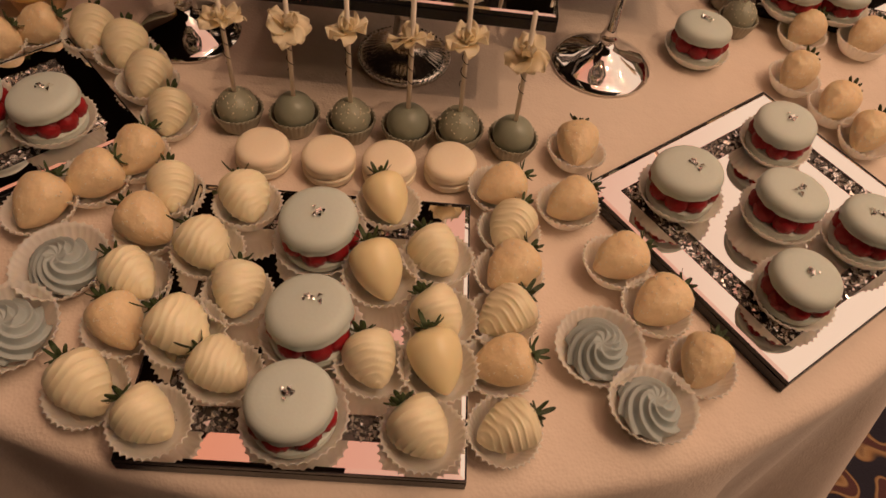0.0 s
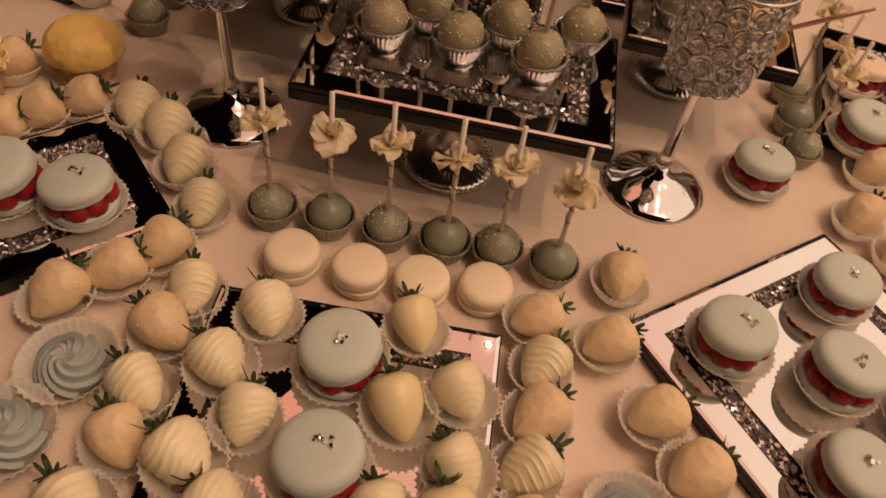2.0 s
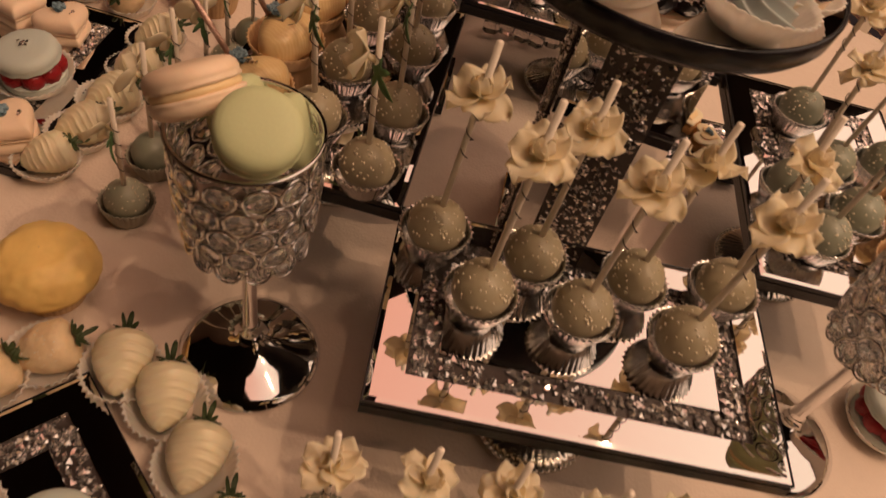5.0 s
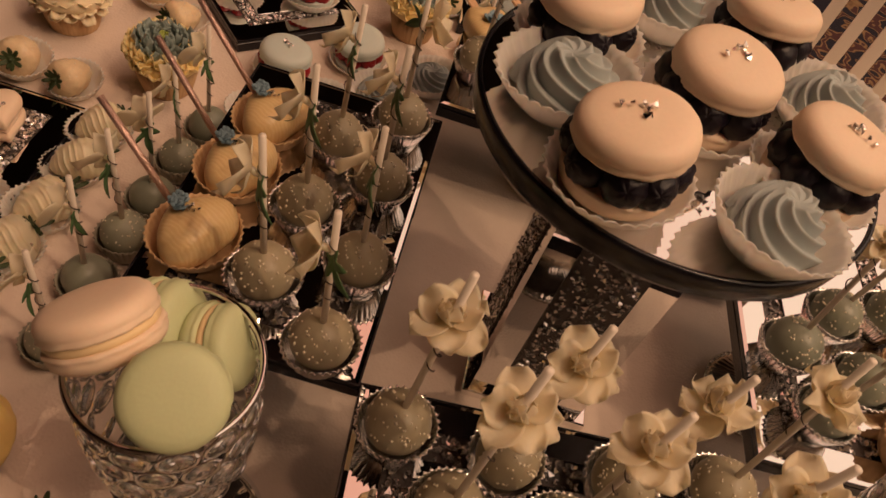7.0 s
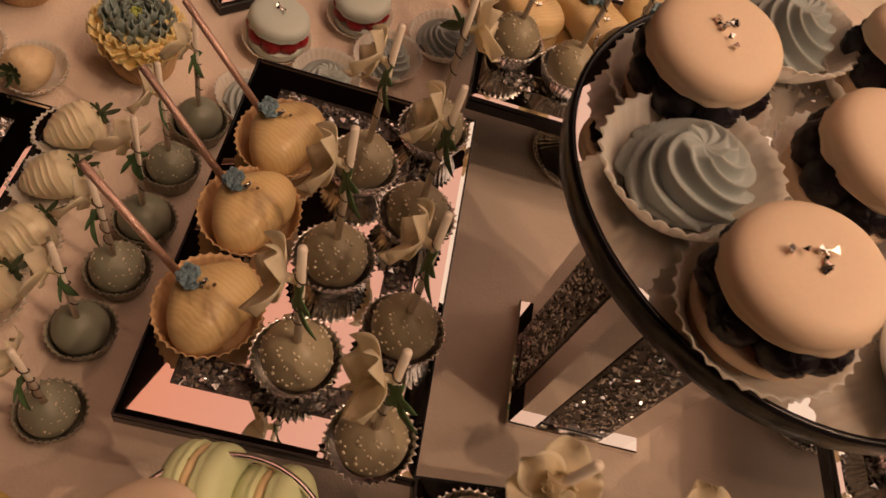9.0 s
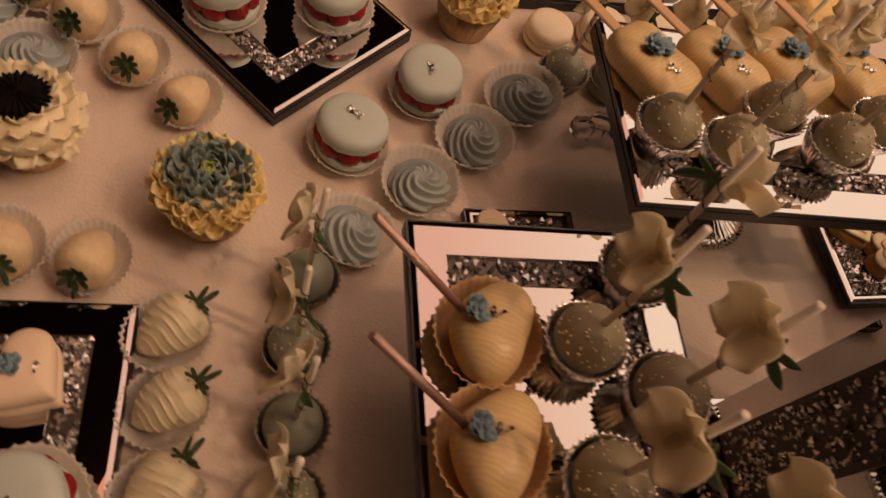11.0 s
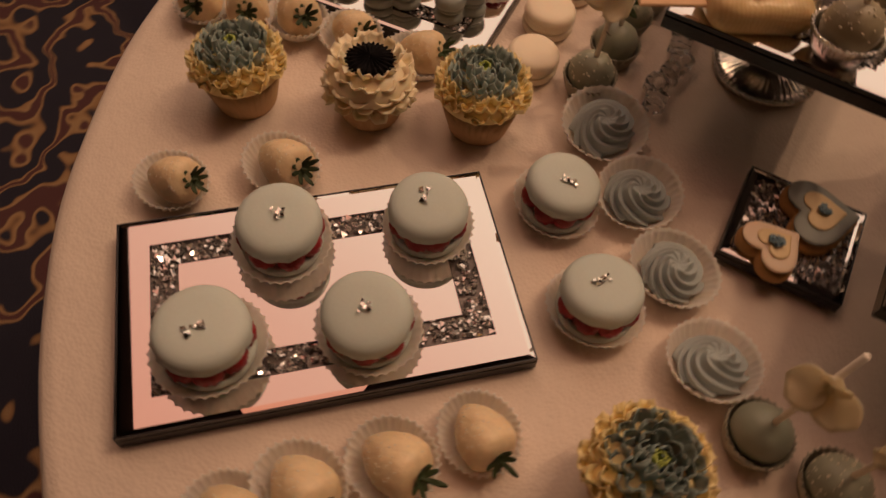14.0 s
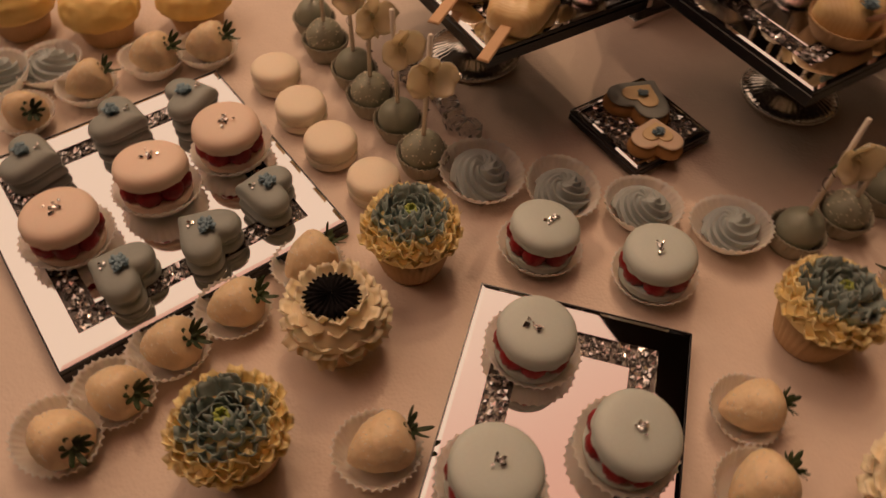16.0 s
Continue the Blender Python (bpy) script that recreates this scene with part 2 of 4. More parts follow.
def surf(fn, nu, nv, cap0=False, cap1=False):
    """A surface closed round u: fn(angle, v) gives a point."""
    verts = [fn(2 * math.pi * i / nu, j / (nv - 1)) for j in range(nv) for i in range(nu)]
    faces = [(j * nu + i, j * nu + (i + 1) % nu, (j + 1) * nu + (i + 1) % nu, (j + 1) * nu + i) for j in range(nv - 1) for i in range(nu)]
    if cap0:
        faces.append(tuple(range(nu))[::-1])
    if cap1:
        faces.append(tuple(range((nv - 1) * nu, nv * nu)))
    return verts, faces


def lathe(profile, nu=32, wob=None):
    """Turned body from (radius, height) pairs, with an optional radius change wob(angle, k)."""
    def fn(a, v):
        k = round(v * (len(profile) - 1))
        r, z = profile[k]
        if wob:
            r *= wob(a, k)
        return (r * math.cos(a), r * math.sin(a), z)
    return surf(fn, nu, len(profile), profile[0][0] > 1e-5, profile[-1][0] > 1e-5)


def join(geos):
    verts, faces = [], []
    for v, f in geos:
        o = len(verts)
        verts += [tuple(p) for p in v]
        faces += [tuple(i + o for i in q) for q in f]
    return verts, faces


def moved(geo, m):
    return [tuple(m @ Vector(p)) for p in geo[0]], geo[1]


def box(x0, y0, z0, x1, y1, z1, bev=0.0):
    if not bev:
        v = [(x, y, z) for z in (z0, z1) for x, y in ((x0, y0), (x1, y0), (x1, y1), (x0, y1))]
        return v, [(3, 2, 1, 0), (4, 5, 6, 7), (0, 1, 5, 4), (1, 2, 6, 5), (2, 3, 7, 6), (3, 0, 4, 7)]
    v = []
    for z, d in ((z0, bev), (z0 + bev, 0), (z1 - bev, 0), (z1, bev)):
        v += [(x0 + d, y0 + d, z), (x1 - d, y0 + d, z), (x1 - d, y1 - d, z), (x0 + d, y1 - d, z)]
    f = [(3, 2, 1, 0), (12, 13, 14, 15)]
    for k in range(3):
        f += [(4 * k + i, 4 * k + (i + 1) % 4, 4 * k + 4 + (i + 1) % 4, 4 * k + 4 + i) for i in range(4)]
    return v, f


def tube(points, r, nu=6):
    """A round rod along points, closed at the ends."""
    pts = [Vector(p) for p in points]
    verts = []
    for k, p in enumerate(pts):
        d = (pts[min(k + 1, len(pts) - 1)] - pts[max(k - 1, 0)]).normalized()
        a = d.orthogonal().normalized()
        if k:
            a = (last - d * last.dot(d)).normalized()
        last = a
        b = d.cross(a)
        verts += [tuple(p + r * (a * math.cos(2 * math.pi * i / nu) + b * math.sin(2 * math.pi * i / nu))) for i in range(nu)]
    n = len(pts)
    faces = [(k * nu + i, k * nu + (i + 1) % nu, (k + 1) * nu + (i + 1) % nu, (k + 1) * nu + i) for k in range(n - 1) for i in range(nu)]
    return verts, faces + [tuple(range(nu))[::-1], tuple(range((n - 1) * nu, n * nu))]


def torus(R, r, nu=16, nv=6):
    def fn(a, v):
        b = 2 * math.pi * v
        return ((R + r * math.cos(b)) * math.cos(a), (R + r * math.cos(b)) * math.sin(a), r * math.sin(b))
    return surf(fn, nu, nv + 1)


def chip(rng, s):
    """An irregular six-pointed splinter."""
    p = [Vector((rng.uniform(0.5, 1), 0, 0)), Vector((0, rng.uniform(0.5, 1), 0)), Vector((-rng.uniform(0.5, 1), 0, 0)),
         Vector((0, -rng.uniform(0.5, 1), 0)), Vector((rng.uniform(-.3, .3), rng.uniform(-.3, .3), rng.uniform(0.5, 1))), Vector((0, 0, -0.5))]
    e = Euler((rng.uniform(-1, 1), rng.uniform(-1, 1), rng.uniform(0, 6.3))).to_matrix()
    return [tuple(e @ q * s) for q in p], [(0, 1, 4), (1, 2, 4), (2, 3, 4), (3, 0, 4), (1, 0, 5), (2, 1, 5), (3, 2, 5), (0, 3, 5)]


def chips(rng, spots, s):
    verts, faces = [], []
    for x, y, z in spots:
        v, f = chip(rng, s * rng.uniform(0.6, 1.25))
        o = len(verts)
        verts += [(a + x, b + y, c + z) for a, b, c in v]
        faces += [tuple(i + o for i in q) for q in f]
    return verts, faces


def sheet(fn, nu, nv, thick):
    """A thin leaf or petal with both faces; fn(u, v) with u, v in 0..1."""
    top = [Vector(fn(i / nu, j / nv)) for j in range(nv + 1) for i in range(nu + 1)]
    w = nu + 1
    faces = [(j * w + i, j * w + i + 1, (j + 1) * w + i + 1, (j + 1) * w + i) for j in range(nv) for i in range(nu)]
    n = len(top)
    verts = [tuple(p) for p in top] + [(p[0], p[1], p[2] - thick) for p in top]
    faces += [tuple(k + n for k in q[::-1]) for q in faces]
    rim = [i for i in range(w)] + [j * w + nu for j in range(1, nv + 1)] + [nv * w + i for i in range(nu - 1, -1, -1)] + [j * w for j in range(nv - 1, 0, -1)]
    faces += [(rim[k], rim[k] + n, rim[(k + 1) % len(rim)] + n, rim[(k + 1) % len(rim)]) for k in range(len(rim))]
    return verts, faces


def spread(proto, spots, z=0.0, seed=1, tilt=3.0, size=0.05):
    """Stands proto at the first spot and copies at the others; a spot is x, y and, if given, a heading in degrees."""
    rng = random.Random(seed)
    made = []
    for k, s in enumerate(spots):
        head = s[2] if len(s) > 2 else rng.uniform(0, 360)
        k1 = 1 + rng.uniform(-size, size)
        m = pose(s[0], s[1], z, rng.uniform(-tilt, tilt), rng.uniform(-tilt, tilt), head)
        ob = proto if k == 0 else copy_thing(proto, m)
        ob.matrix_basis = m @ Matrix.Diagonal((k1, k1, k1, 1))
        made.append(ob)
    return made


# ---- the kinds of sweets ----
def cup_geo(r0, r1, h, n=30, amp=0.05, wide=1.0, steps=5, t=0.0005):
    """A fluted paper case: foot radius, rim radius, height."""
    nu = n * 3
    prof = [(r0 * 0.02, 0.0003)] + [(r0 + (r1 - r0) * (k / steps) ** 0.8, h * k / steps) for k in range(steps + 1)]
    prof += [(r - t, z + t) for r, z in prof[::-1]]
    m = len(prof)

    def wob(a, k):
        kk = min(k, m - 1 - k)
        return 1 + (amp * (kk - 1) / steps * math.cos(n * a) + 0.03 * (kk - 1) / steps * math.sin(2 * a + 1) if kk > 0 else 0)
    v, f = lathe(prof, nu, wob)
    return [(x * wide, y, z) for x, y, z in v], f


def shell_geo(r, h, seed=0, up=True, foot=True):
    rng = random.Random(seed)
    ph = [rng.uniform(0, 6.3) for _ in range(6)]
    prof = [(r * 0.93, 0), (r * 1.0, h * 0.06), (r * 1.015, h * 0.16), (r * 0.985, h * 0.25), (r * 1.0, h * 0.33), (r * 1.0, h * 0.48), (r * 0.965, h * 0.66),
            (r * 0.89, h * 0.81), (r * 0.76, h * 0.91), (r * 0.55, h * 0.97), (r * 0.28, h * 0.995), (r * 0.002, h)]

    def wob(a, k):
        w = 1 + 0.008 * math.sin(2 * a + ph[0]) + 0.006 * math.sin(3 * a + ph[1])
        if 0 < k < 4:
            w += 0.018 * math.sin(23 * a + ph[2]) * math.sin(9 * a + ph[3] + k) + 0.012 * math.sin(37 * a + k)
        return w
    v, f = lathe(prof, 48, wob)
    if not up:
        v = [(x, y, h - z) for x, y, z in v]
        f = [q[::-1] for q in f]
    return v, f


def berry_geo(r, seed):
    rng = random.Random(seed)
    ph = rng.uniform(0, 6)

    def fn(a, v):
        b = math.pi * (v * 0.998 + 0.001)
        w = r * (1 + 0.13 * abs(math.sin(4 * a + (2 if int(v * 6) % 2 else 0) + ph)) * abs(math.sin(6 * b)))
        return (w * math.sin(b) * math.cos(a), w * math.sin(b) * math.sin(a), -w * 1.05 * math.cos(b))
    return surf(fn, 24, 15)


def silver_geo(seed, s=0.0028, n=6):
    rng = random.Random(seed)
    return chips(rng, [(rng.gauss(0, s * 1.1), rng.gauss(0, s * 1.1), rng.uniform(0, s * 0.4)) for _ in range(n)], s)


def berry_macaron(shell, fruit, label, seed, cup=True, r=0.0265, group="berry macarons", fruit_label="raspberry"):
    t = thing("berry_macaron", label, "macaron", group)
    rng = random.Random(seed)
    if cup:
        part("paper_case", cup_geo(0.0225, 0.0325, 0.0125, 34, 0.03), PAPER, t, "white fluted paper case")
    part("bottom_shell", moved(shell_geo(r * 0.98, 0.013, seed, False), Matrix.Translation((0, 0, 0.0015))), shell, t)
    n, lift = 8, 0.0025 if fruit is BLACKB else 0.0005
    berry = mesh_from("berry", *berry_geo(0.0096 if fruit is BLACKB else 0.0090, seed), fruit)
    for k in range(n):
        a = 2 * math.pi * k / n + rng.uniform(-.1, .1)
        part("berry", berry, fruit, t, m=pose(0.0178 * math.cos(a), 0.0178 * math.sin(a), 0.0192 + lift * 0.4 + rng.uniform(-.0008, .0008), rng.uniform(0, 360), 70, math.degrees(a)))
    part("filling", lathe([(0.001, 0.014), (0.0125, 0.0145), (0.0135, 0.021), (0.0125, 0.0268 + lift), (0.001, 0.027 + lift)], 20), CREAM, t)
    top = part("top_shell", moved(shell_geo(r, 0.0140, seed + 1), pose(0, 0, 0.0260 + lift, rng.uniform(-4, 4), rng.uniform(-4, 4), 0)), shell, t)
    part("silver_leaf", moved(silver_geo(seed + 2, 0.0027, 10), pose(rng.uniform(-.004, .004), rng.uniform(-.004, .004), 0.0403 + lift)), LEAFSILVER, top, "crumpled edible silver leaf", False)
    return t


def plain_macaron(shell, label, seed, group="plain macarons", r=0.0212):
    t = thing("macaron", label, "macaron", group)
    part("bottom_shell", shell_geo(r, 0.0105, seed, False), shell, t)
    part("filling", lathe([(0.001, 0.0102), (r * 0.93, 0.0102), (r * 0.97, 0.012), (r * 0.93, 0.0145), (0.001, 0.0145)], 32), CREAM if shell is not IVORY else IVORY, t)
    part("top_shell", moved(shell_geo(r, 0.0115, seed + 1), Matrix.Translation((0, 0, 0.0138))), shell, t)
    return t


def calyx_geo(seed, s=0.0096, n=9):
    """A star of pointed, curling leaves in one sheet, with its stub of stalk in the middle."""
    rng = random.Random(seed)
    ln = [rng.uniform(0.7, 1.05) for _ in range(n)]
    up = [rng.uniform(-0.15, 1.1) for _ in range(n)]

    def leaf(a):
        q = a / (2 * math.pi) * n
        k, d = int(q) % n, abs(q % 1 - 0.5) * 2
        return s * (0.45 + 0.6 * ln[k] * max(0.0, 1 - d ** 2.2)), up[k]
    prof = [0.0, 0.25, 0.5, 0.75, 1.0, 1.0, 0.6, 0.15]

    def fn(a, v):
        k = round(v * 7)
        L, u = leaf(a)
        if k == 0:
            return (0.0008 * math.cos(a), 0.0008 * math.sin(a), s * 0.5)
        r = L * prof[k] if k > 1 else 0.0012
        z = u * r * r / s - (0.0005 if k > 4 else 0)
        return (r * math.cos(a), r * math.sin(a), z)
    return surf(fn, 12 * n, 8, True, True)


def strawberry(style, seed, label):
    """A dipped strawberry on its side in a paper case, leaf end towards +x."""
    t = thing("dipped_strawberry", label, "strawberry", "dipped strawberries")
    rng = random.Random(seed)
    L, R = 0.0410 * rng.uniform(0.95, 1.05), 0.0173
    ph = rng.uniform(0, 6)
    slant = rng.uniform(-1, 1)

    def fn(a, v):
        x = v
        prof = math.sin(math.pi / 2 * (x + 0.0004) / 0.66) ** 0.66 if x < 0.66 else math.sqrt(max(0.0, 1.0 - ((x - 0.66) / 0.3401) ** 3.2))
        r = R * prof * (1 + 0.03 * math.sin(2 * a + ph) + 0.02 * math.sin(3 * a + 2 * ph + 4 * x))
        if style == "drizzle":
            q = (x * 8.0 + 0.9 * math.sin(a + ph) + 0.8 * slant * math.cos(a) + 0.12 * math.sin(5 * a + ph * 3) + 0.1 * math.sin(17 * x + a)) % 1
            r += (0.0008 + 0.0003 * math.sin(3 * a + 9 * x + ph)) * max(0, math.sin(math.pi * q)) ** 9 * (1 if 0.06 < x < 0.95 else 0)
        elif style == "coco":
            r += 0.0007 * noise.noise((math.cos(a) * 4, math.sin(a) * 4, x * 8 + seed)) + 0.0006 * noise.noise((math.cos(a) * 2, math.sin(a) * 2, x * 4 + seed))
        return ((x - 0.55) * L, r * math.cos(a), r * math.sin(a))
    body = {"drizzle": CHOC_DRZ, "plain": CHOC_PLAIN, "coco": COCO}[style]
    tip = pose(0.001, 0, 0.0182, 0, -17 + rng.uniform(-4, 4), 0)
    part("coating", moved(surf(fn, 40, 84), tip), body, t)
    if style == "coco":
        spots = []
        for _ in range(60):
            a, x = rng.uniform(0.3, 2.84), rng.uniform(0.08, 0.9)
            spots.append(tuple(tip @ Vector(fn(a, x))))
        part("sugar_coat", chips(rng, spots, 0.0008), PAPER, t, "scattered white sugar grains", False, kind="stuff")
    part("calyx", moved(calyx_geo(seed), tip @ pose(L * 0.452, 0, 0.003, 0, 68, rng.uniform(-20, 20))), LEAF, t, "small dark green leaves")
    part("paper_case", moved(cup_geo(0.0158, 0.0256, 0.0148, 34, 0.05, 1.02), pose(-0.0035, 0, 0.0003, 0, 5, 0)), PAPER, t, "white fluted paper case")
    return t


def rosette(seed, label, tall=1.0):
    t = thing("rosette_cup", label, "dessert cup", "buttercream rosettes")
    rng = random.Random(seed)
    ph = rng.uniform(0, 6)

    # piped folds that overlap like petals and wind into a small hollow coil
    lobes, sweep = 8, rng.uniform(2.5, 3.1)

    def fn(a, v):
        e = math.pi / 2 * v
        w = lobes * (a + sweep * v ** 1.1) + 0.8 * math.sin(2 * a + ph) + 0.5 * math.sin(3 * a - ph + 3 * v) + 1.1 * v * math.sin(a + 2 * ph)
        q = (w / (2 * math.pi)) % 1
        f = q ** 1.6 if q < 0.86 else 0.86 ** 1.6 * (1 - q) / 0.14
        d = 0.0054 * (1 - 0.45 * v) * (f - 0.32) * min(1.0, 6 * (1 - v))
        rad = 0.0222 * max(0.0, 1 - v ** 1.15) ** 0.62 * (1 + 0.05 * math.sin(2 * a + ph) + 0.04 * math.sin(a - ph + 4 * v)) + d * math.cos(e * 0.8)
        z = 0.0085 + 0.0195 * tall * v ** 0.85 - 0.0045 * max(0.0, v - 0.86) / 0.14 + d * math.sin(0.35 + e * 0.75)
        return (max(0.0002, rad) * math.cos(a), max(0.0002, rad) * math.sin(a), z)
    part("swirl", surf(fn, 154, 44, True, True), MERINGUE, t)
    part("base", lathe([(0.001, 0.001), (0.0165, 0.001), (0.0210, 0.0085), (0.020, 0.0102), (0.001, 0.0106)], 28), MERINGUE, t)
    part("paper_case", cup_geo(0.0185, 0.0318, 0.0185, 34, 0.035), PAPER, t, "white fluted paper case")
    return t


def petal_geo(L, W, cupf, wave, ph, nu=6, nv=6, thick=0.0004):
    def fn(u, v):
        w = W * (math.sin(math.pi * (0.08 + 0.80 * v ** 0.9)) ** 0.75)
        c = (u - 0.5) * 2
        return (L * v, c * w, cupf * L * v * v + 0.22 * W * c * c + wave * math.sin(6 * u + 4 * v + ph) * v * v)
    return sheet(fn, nu, nv, thick)


def bloom(parent, m, seed, s=1.0):
    """A wired silk flower: a flat star of six broad, ruffled petals round a loosely folded heart."""
    rng = random.Random(seed)
    fl = part("flower", tube([(0, 0, -0.004), (0, 0, 0.003)], 0.0022, 6), PETAL, parent, "cream silk flower", m=m)
    outer = [mesh_from("petal", *petal_geo(L * s, 0.0104 * s, c, 0.0034, rng.uniform(0, 6), 9, 8), PETAL) for L, c in ((0.0205, -0.12), (0.0185, 0.15))]
    inner = mesh_from("petal", *petal_geo(0.0115 * s, 0.0070 * s, 0.45, 0.0028, rng.uniform(0, 6), 8, 7), PETAL)
    for k in range(6):
        part("petal", outer[k % 2], PETAL, fl, m=pose(0, 0, 0.0006 * (k % 2), rng.uniform(-24, 24), rng.uniform(-26, 18), 60 * k + rng.uniform(-14, 14)))
    for k in range(5):
        part("petal", inner, PETAL, fl, m=pose(0, 0, 0.0015, rng.uniform(-16, 16), rng.uniform(-62, -32), 72 * k + rng.uniform(-14, 14)))
    return fl


def ivy_geo(s):
    """A five-pointed ivy leaf with a folded midrib."""
    tips = ((-2.35, 0.50), (-1.15, 0.72), (0.0, 1.0), (1.15, 0.72), (2.35, 0.50))

    def edge(a):
        return max([0.26] + [r * max(0.0, 1 - abs(a - c) / 0.62) ** 0.8 for c, r in tips])

    def fn(a, v):
        b = a if a <= math.pi else a - 2 * math.pi
        k = round(v * 5)
        r = s * edge(b) * (0.02, 0.5, 1.0, 1.0, 0.5, 0.02)[k]
        y = r * math.sin(b)
        return (r * math.cos(b) + 0.3 * s, y, 0.25 * abs(y) - 0.35 * r * r / s - (0.0006 if k > 2 else 0))
    return surf(fn, 60, 6, True, True)


def orchid(parent, m, seed):
    """A wired silk orchid: two round wings, a cap and a hanging lip, with an ivy leaf tied behind."""
    rng = random.Random(seed)
    fl = part("flower", tube([(0, 0, -0.004), (0, 0, 0.003)], 0.002, 6), PETAL, parent, "white silk orchid", m=m)
    wing = mesh_from("petal", *petal_geo(0.0195, 0.0130, 0.15, 0.0018, rng.uniform(0, 6), 9, 8), PETAL)
    lip = mesh_from("petal", *petal_geo(0.0160, 0.0080, 0.35, 0.0018, rng.uniform(0, 6), 9, 8), PETAL)
    for me, ang, lift in ((wing, 62, -14), (wing, -62, -6), (lip, 0, 18), (lip, 180, -20)):
        part("petal", me, PETAL, fl, m=pose(0, 0, 0.001, rng.uniform(-12, 12), lift + rng.uniform(-8, 8), ang + rng.uniform(-10, 10)))
    part("leaf", ivy_geo(0.0175), IVY, fl, "green fabric ivy leaf", m=pose(0.0, 0.002, -0.005, 0, 24, 35 + rng.uniform(-30, 30)))
    return fl


def cake_pop(coat, seed, label, dots=True, foil=False, flower=True, stick=0.094, fz=0.088, side=False):
    t = thing("cake_pop", label, "cake pop", "cake pops")
    rng = random.Random(seed)
    R, cz = (0.0178, 0.0215) if foil else (0.0172, 0.0196)
    if foil:
        part("foil_case", cup_geo(0.0140, 0.0222, 0.0195, 34, 0.055), FOIL, t, "pleated silver foil case")
    else:
        part("paper_case", cup_geo(0.0150, 0.0208, 0.0185, 30, 0.045), GREYPAPER, t, "grey-green fluted paper case")

    def fn(a, v):
        b = math.pi * (0.001 + 0.998 * v)
        r = R * (1 + 0.015 * math.sin(2 * a + seed) * math.sin(b)) * (1 + 0.04 * max(0, v - 0.93) * 10)
        return (r * math.sin(b) * math.cos(a), r * math.sin(b) * math.sin(a), cz - r * math.cos(b) * 0.97)
    part("ball", surf(fn, 32, 24), coat, t)
    if dots:
        pts = []
        for _ in range(70):
            u, w = rng.uniform(0.05, 0.97), rng.uniform(0, 6.283)
            q = math.sqrt(1 - u * u)
            pts.append((R * q * math.cos(w), R * q * math.sin(w), cz + R * 0.97 * u))
        part("sprinkle_coat", chips(rng, pts, 0.00135 if foil else 0.00115), BEAD, t, "tiny ivory sprinkles", True, kind="stuff")
    lean = (rng.uniform(-.004, .004), rng.uniform(-.004, .004))
    foot, tip = Vector((0, 0, cz + R * 0.4)), Vector((lean[0], lean[1], cz + stick))
    if stick:
        part("stick", tube([foot, tip], 0.0019, 10), STICK, t, "white paper stick")
    if flower:
        q = foot.lerp(tip, (fz - cz) / stick)
        wire = [q + Vector((0.0025 * math.cos(k * 0.62), 0.0025 * math.sin(k * 0.62), 0.004 - 0.0013 * k)) for k in range(36)]
        part("wire", tube(wire, 0.0004, 4), WIRE, t, "dark twisted florist wire")
        if side:
            orchid(t, Matrix.Translation(q + Vector((0.005, 0, 0))) @ pose(0, 0, 0, 0, 66, 0), seed)
        else:
            bloom(t, Matrix.Translation(q) @ pose(0, 0, 0, rng.uniform(-18, 18), rng.uniform(-18, 18), 0), seed, 0.88)
    return t


def chip_band(rng, w, d, off, band, n, z):
    """Random places in a rectangular band that lies off inside a w by d plate."""
    out = []
    for _ in range(n):
        x0, y0 = w / 2 - off, d / 2 - off
        per = [2 * x0, 2 * y0]
        if rng.random() < per[0] / sum(per):
            x, y = rng.uniform(-x0, x0), rng.choice((-1, 1)) * (y0 - rng.uniform(0, band))
        else:
            x, y = rng.choice((-1, 1)) * (x0 - rng.uniform(0, band)), rng.uniform(-y0, y0)
        out.append((x, y, z))
    return out


def frame_geo(w, d, wi, di, z0, z1, bev=0.0):
    """A flat ring of four mitred strips between an outer and an inner rectangle; bev: width of the ground outer bevel."""
    v = []
    for a, b, z in ((w, d, z0), (wi, di, z0), (w, d, z1 - bev * 0.25), (w - 2 * bev, d - 2 * bev, z1), (wi, di, z1)):
        v += [(-a / 2, -b / 2, z), (a / 2, -b / 2, z), (a / 2, b / 2, z), (-a / 2, b / 2, z)]
    f = []
    for i in range(4):
        j = (i + 1) % 4
        f += [(12 + i, 12 + j, 16 + j, 16 + i), (i, j, 8 + j, 8 + i), (4 + j, 4 + i, 16 + i, 16 + j), (4 + i, 4 + j, j, i)]
        if bev:
            f.append((8 + i, 8 + j, 12 + j, 12 + i))
    return v, f


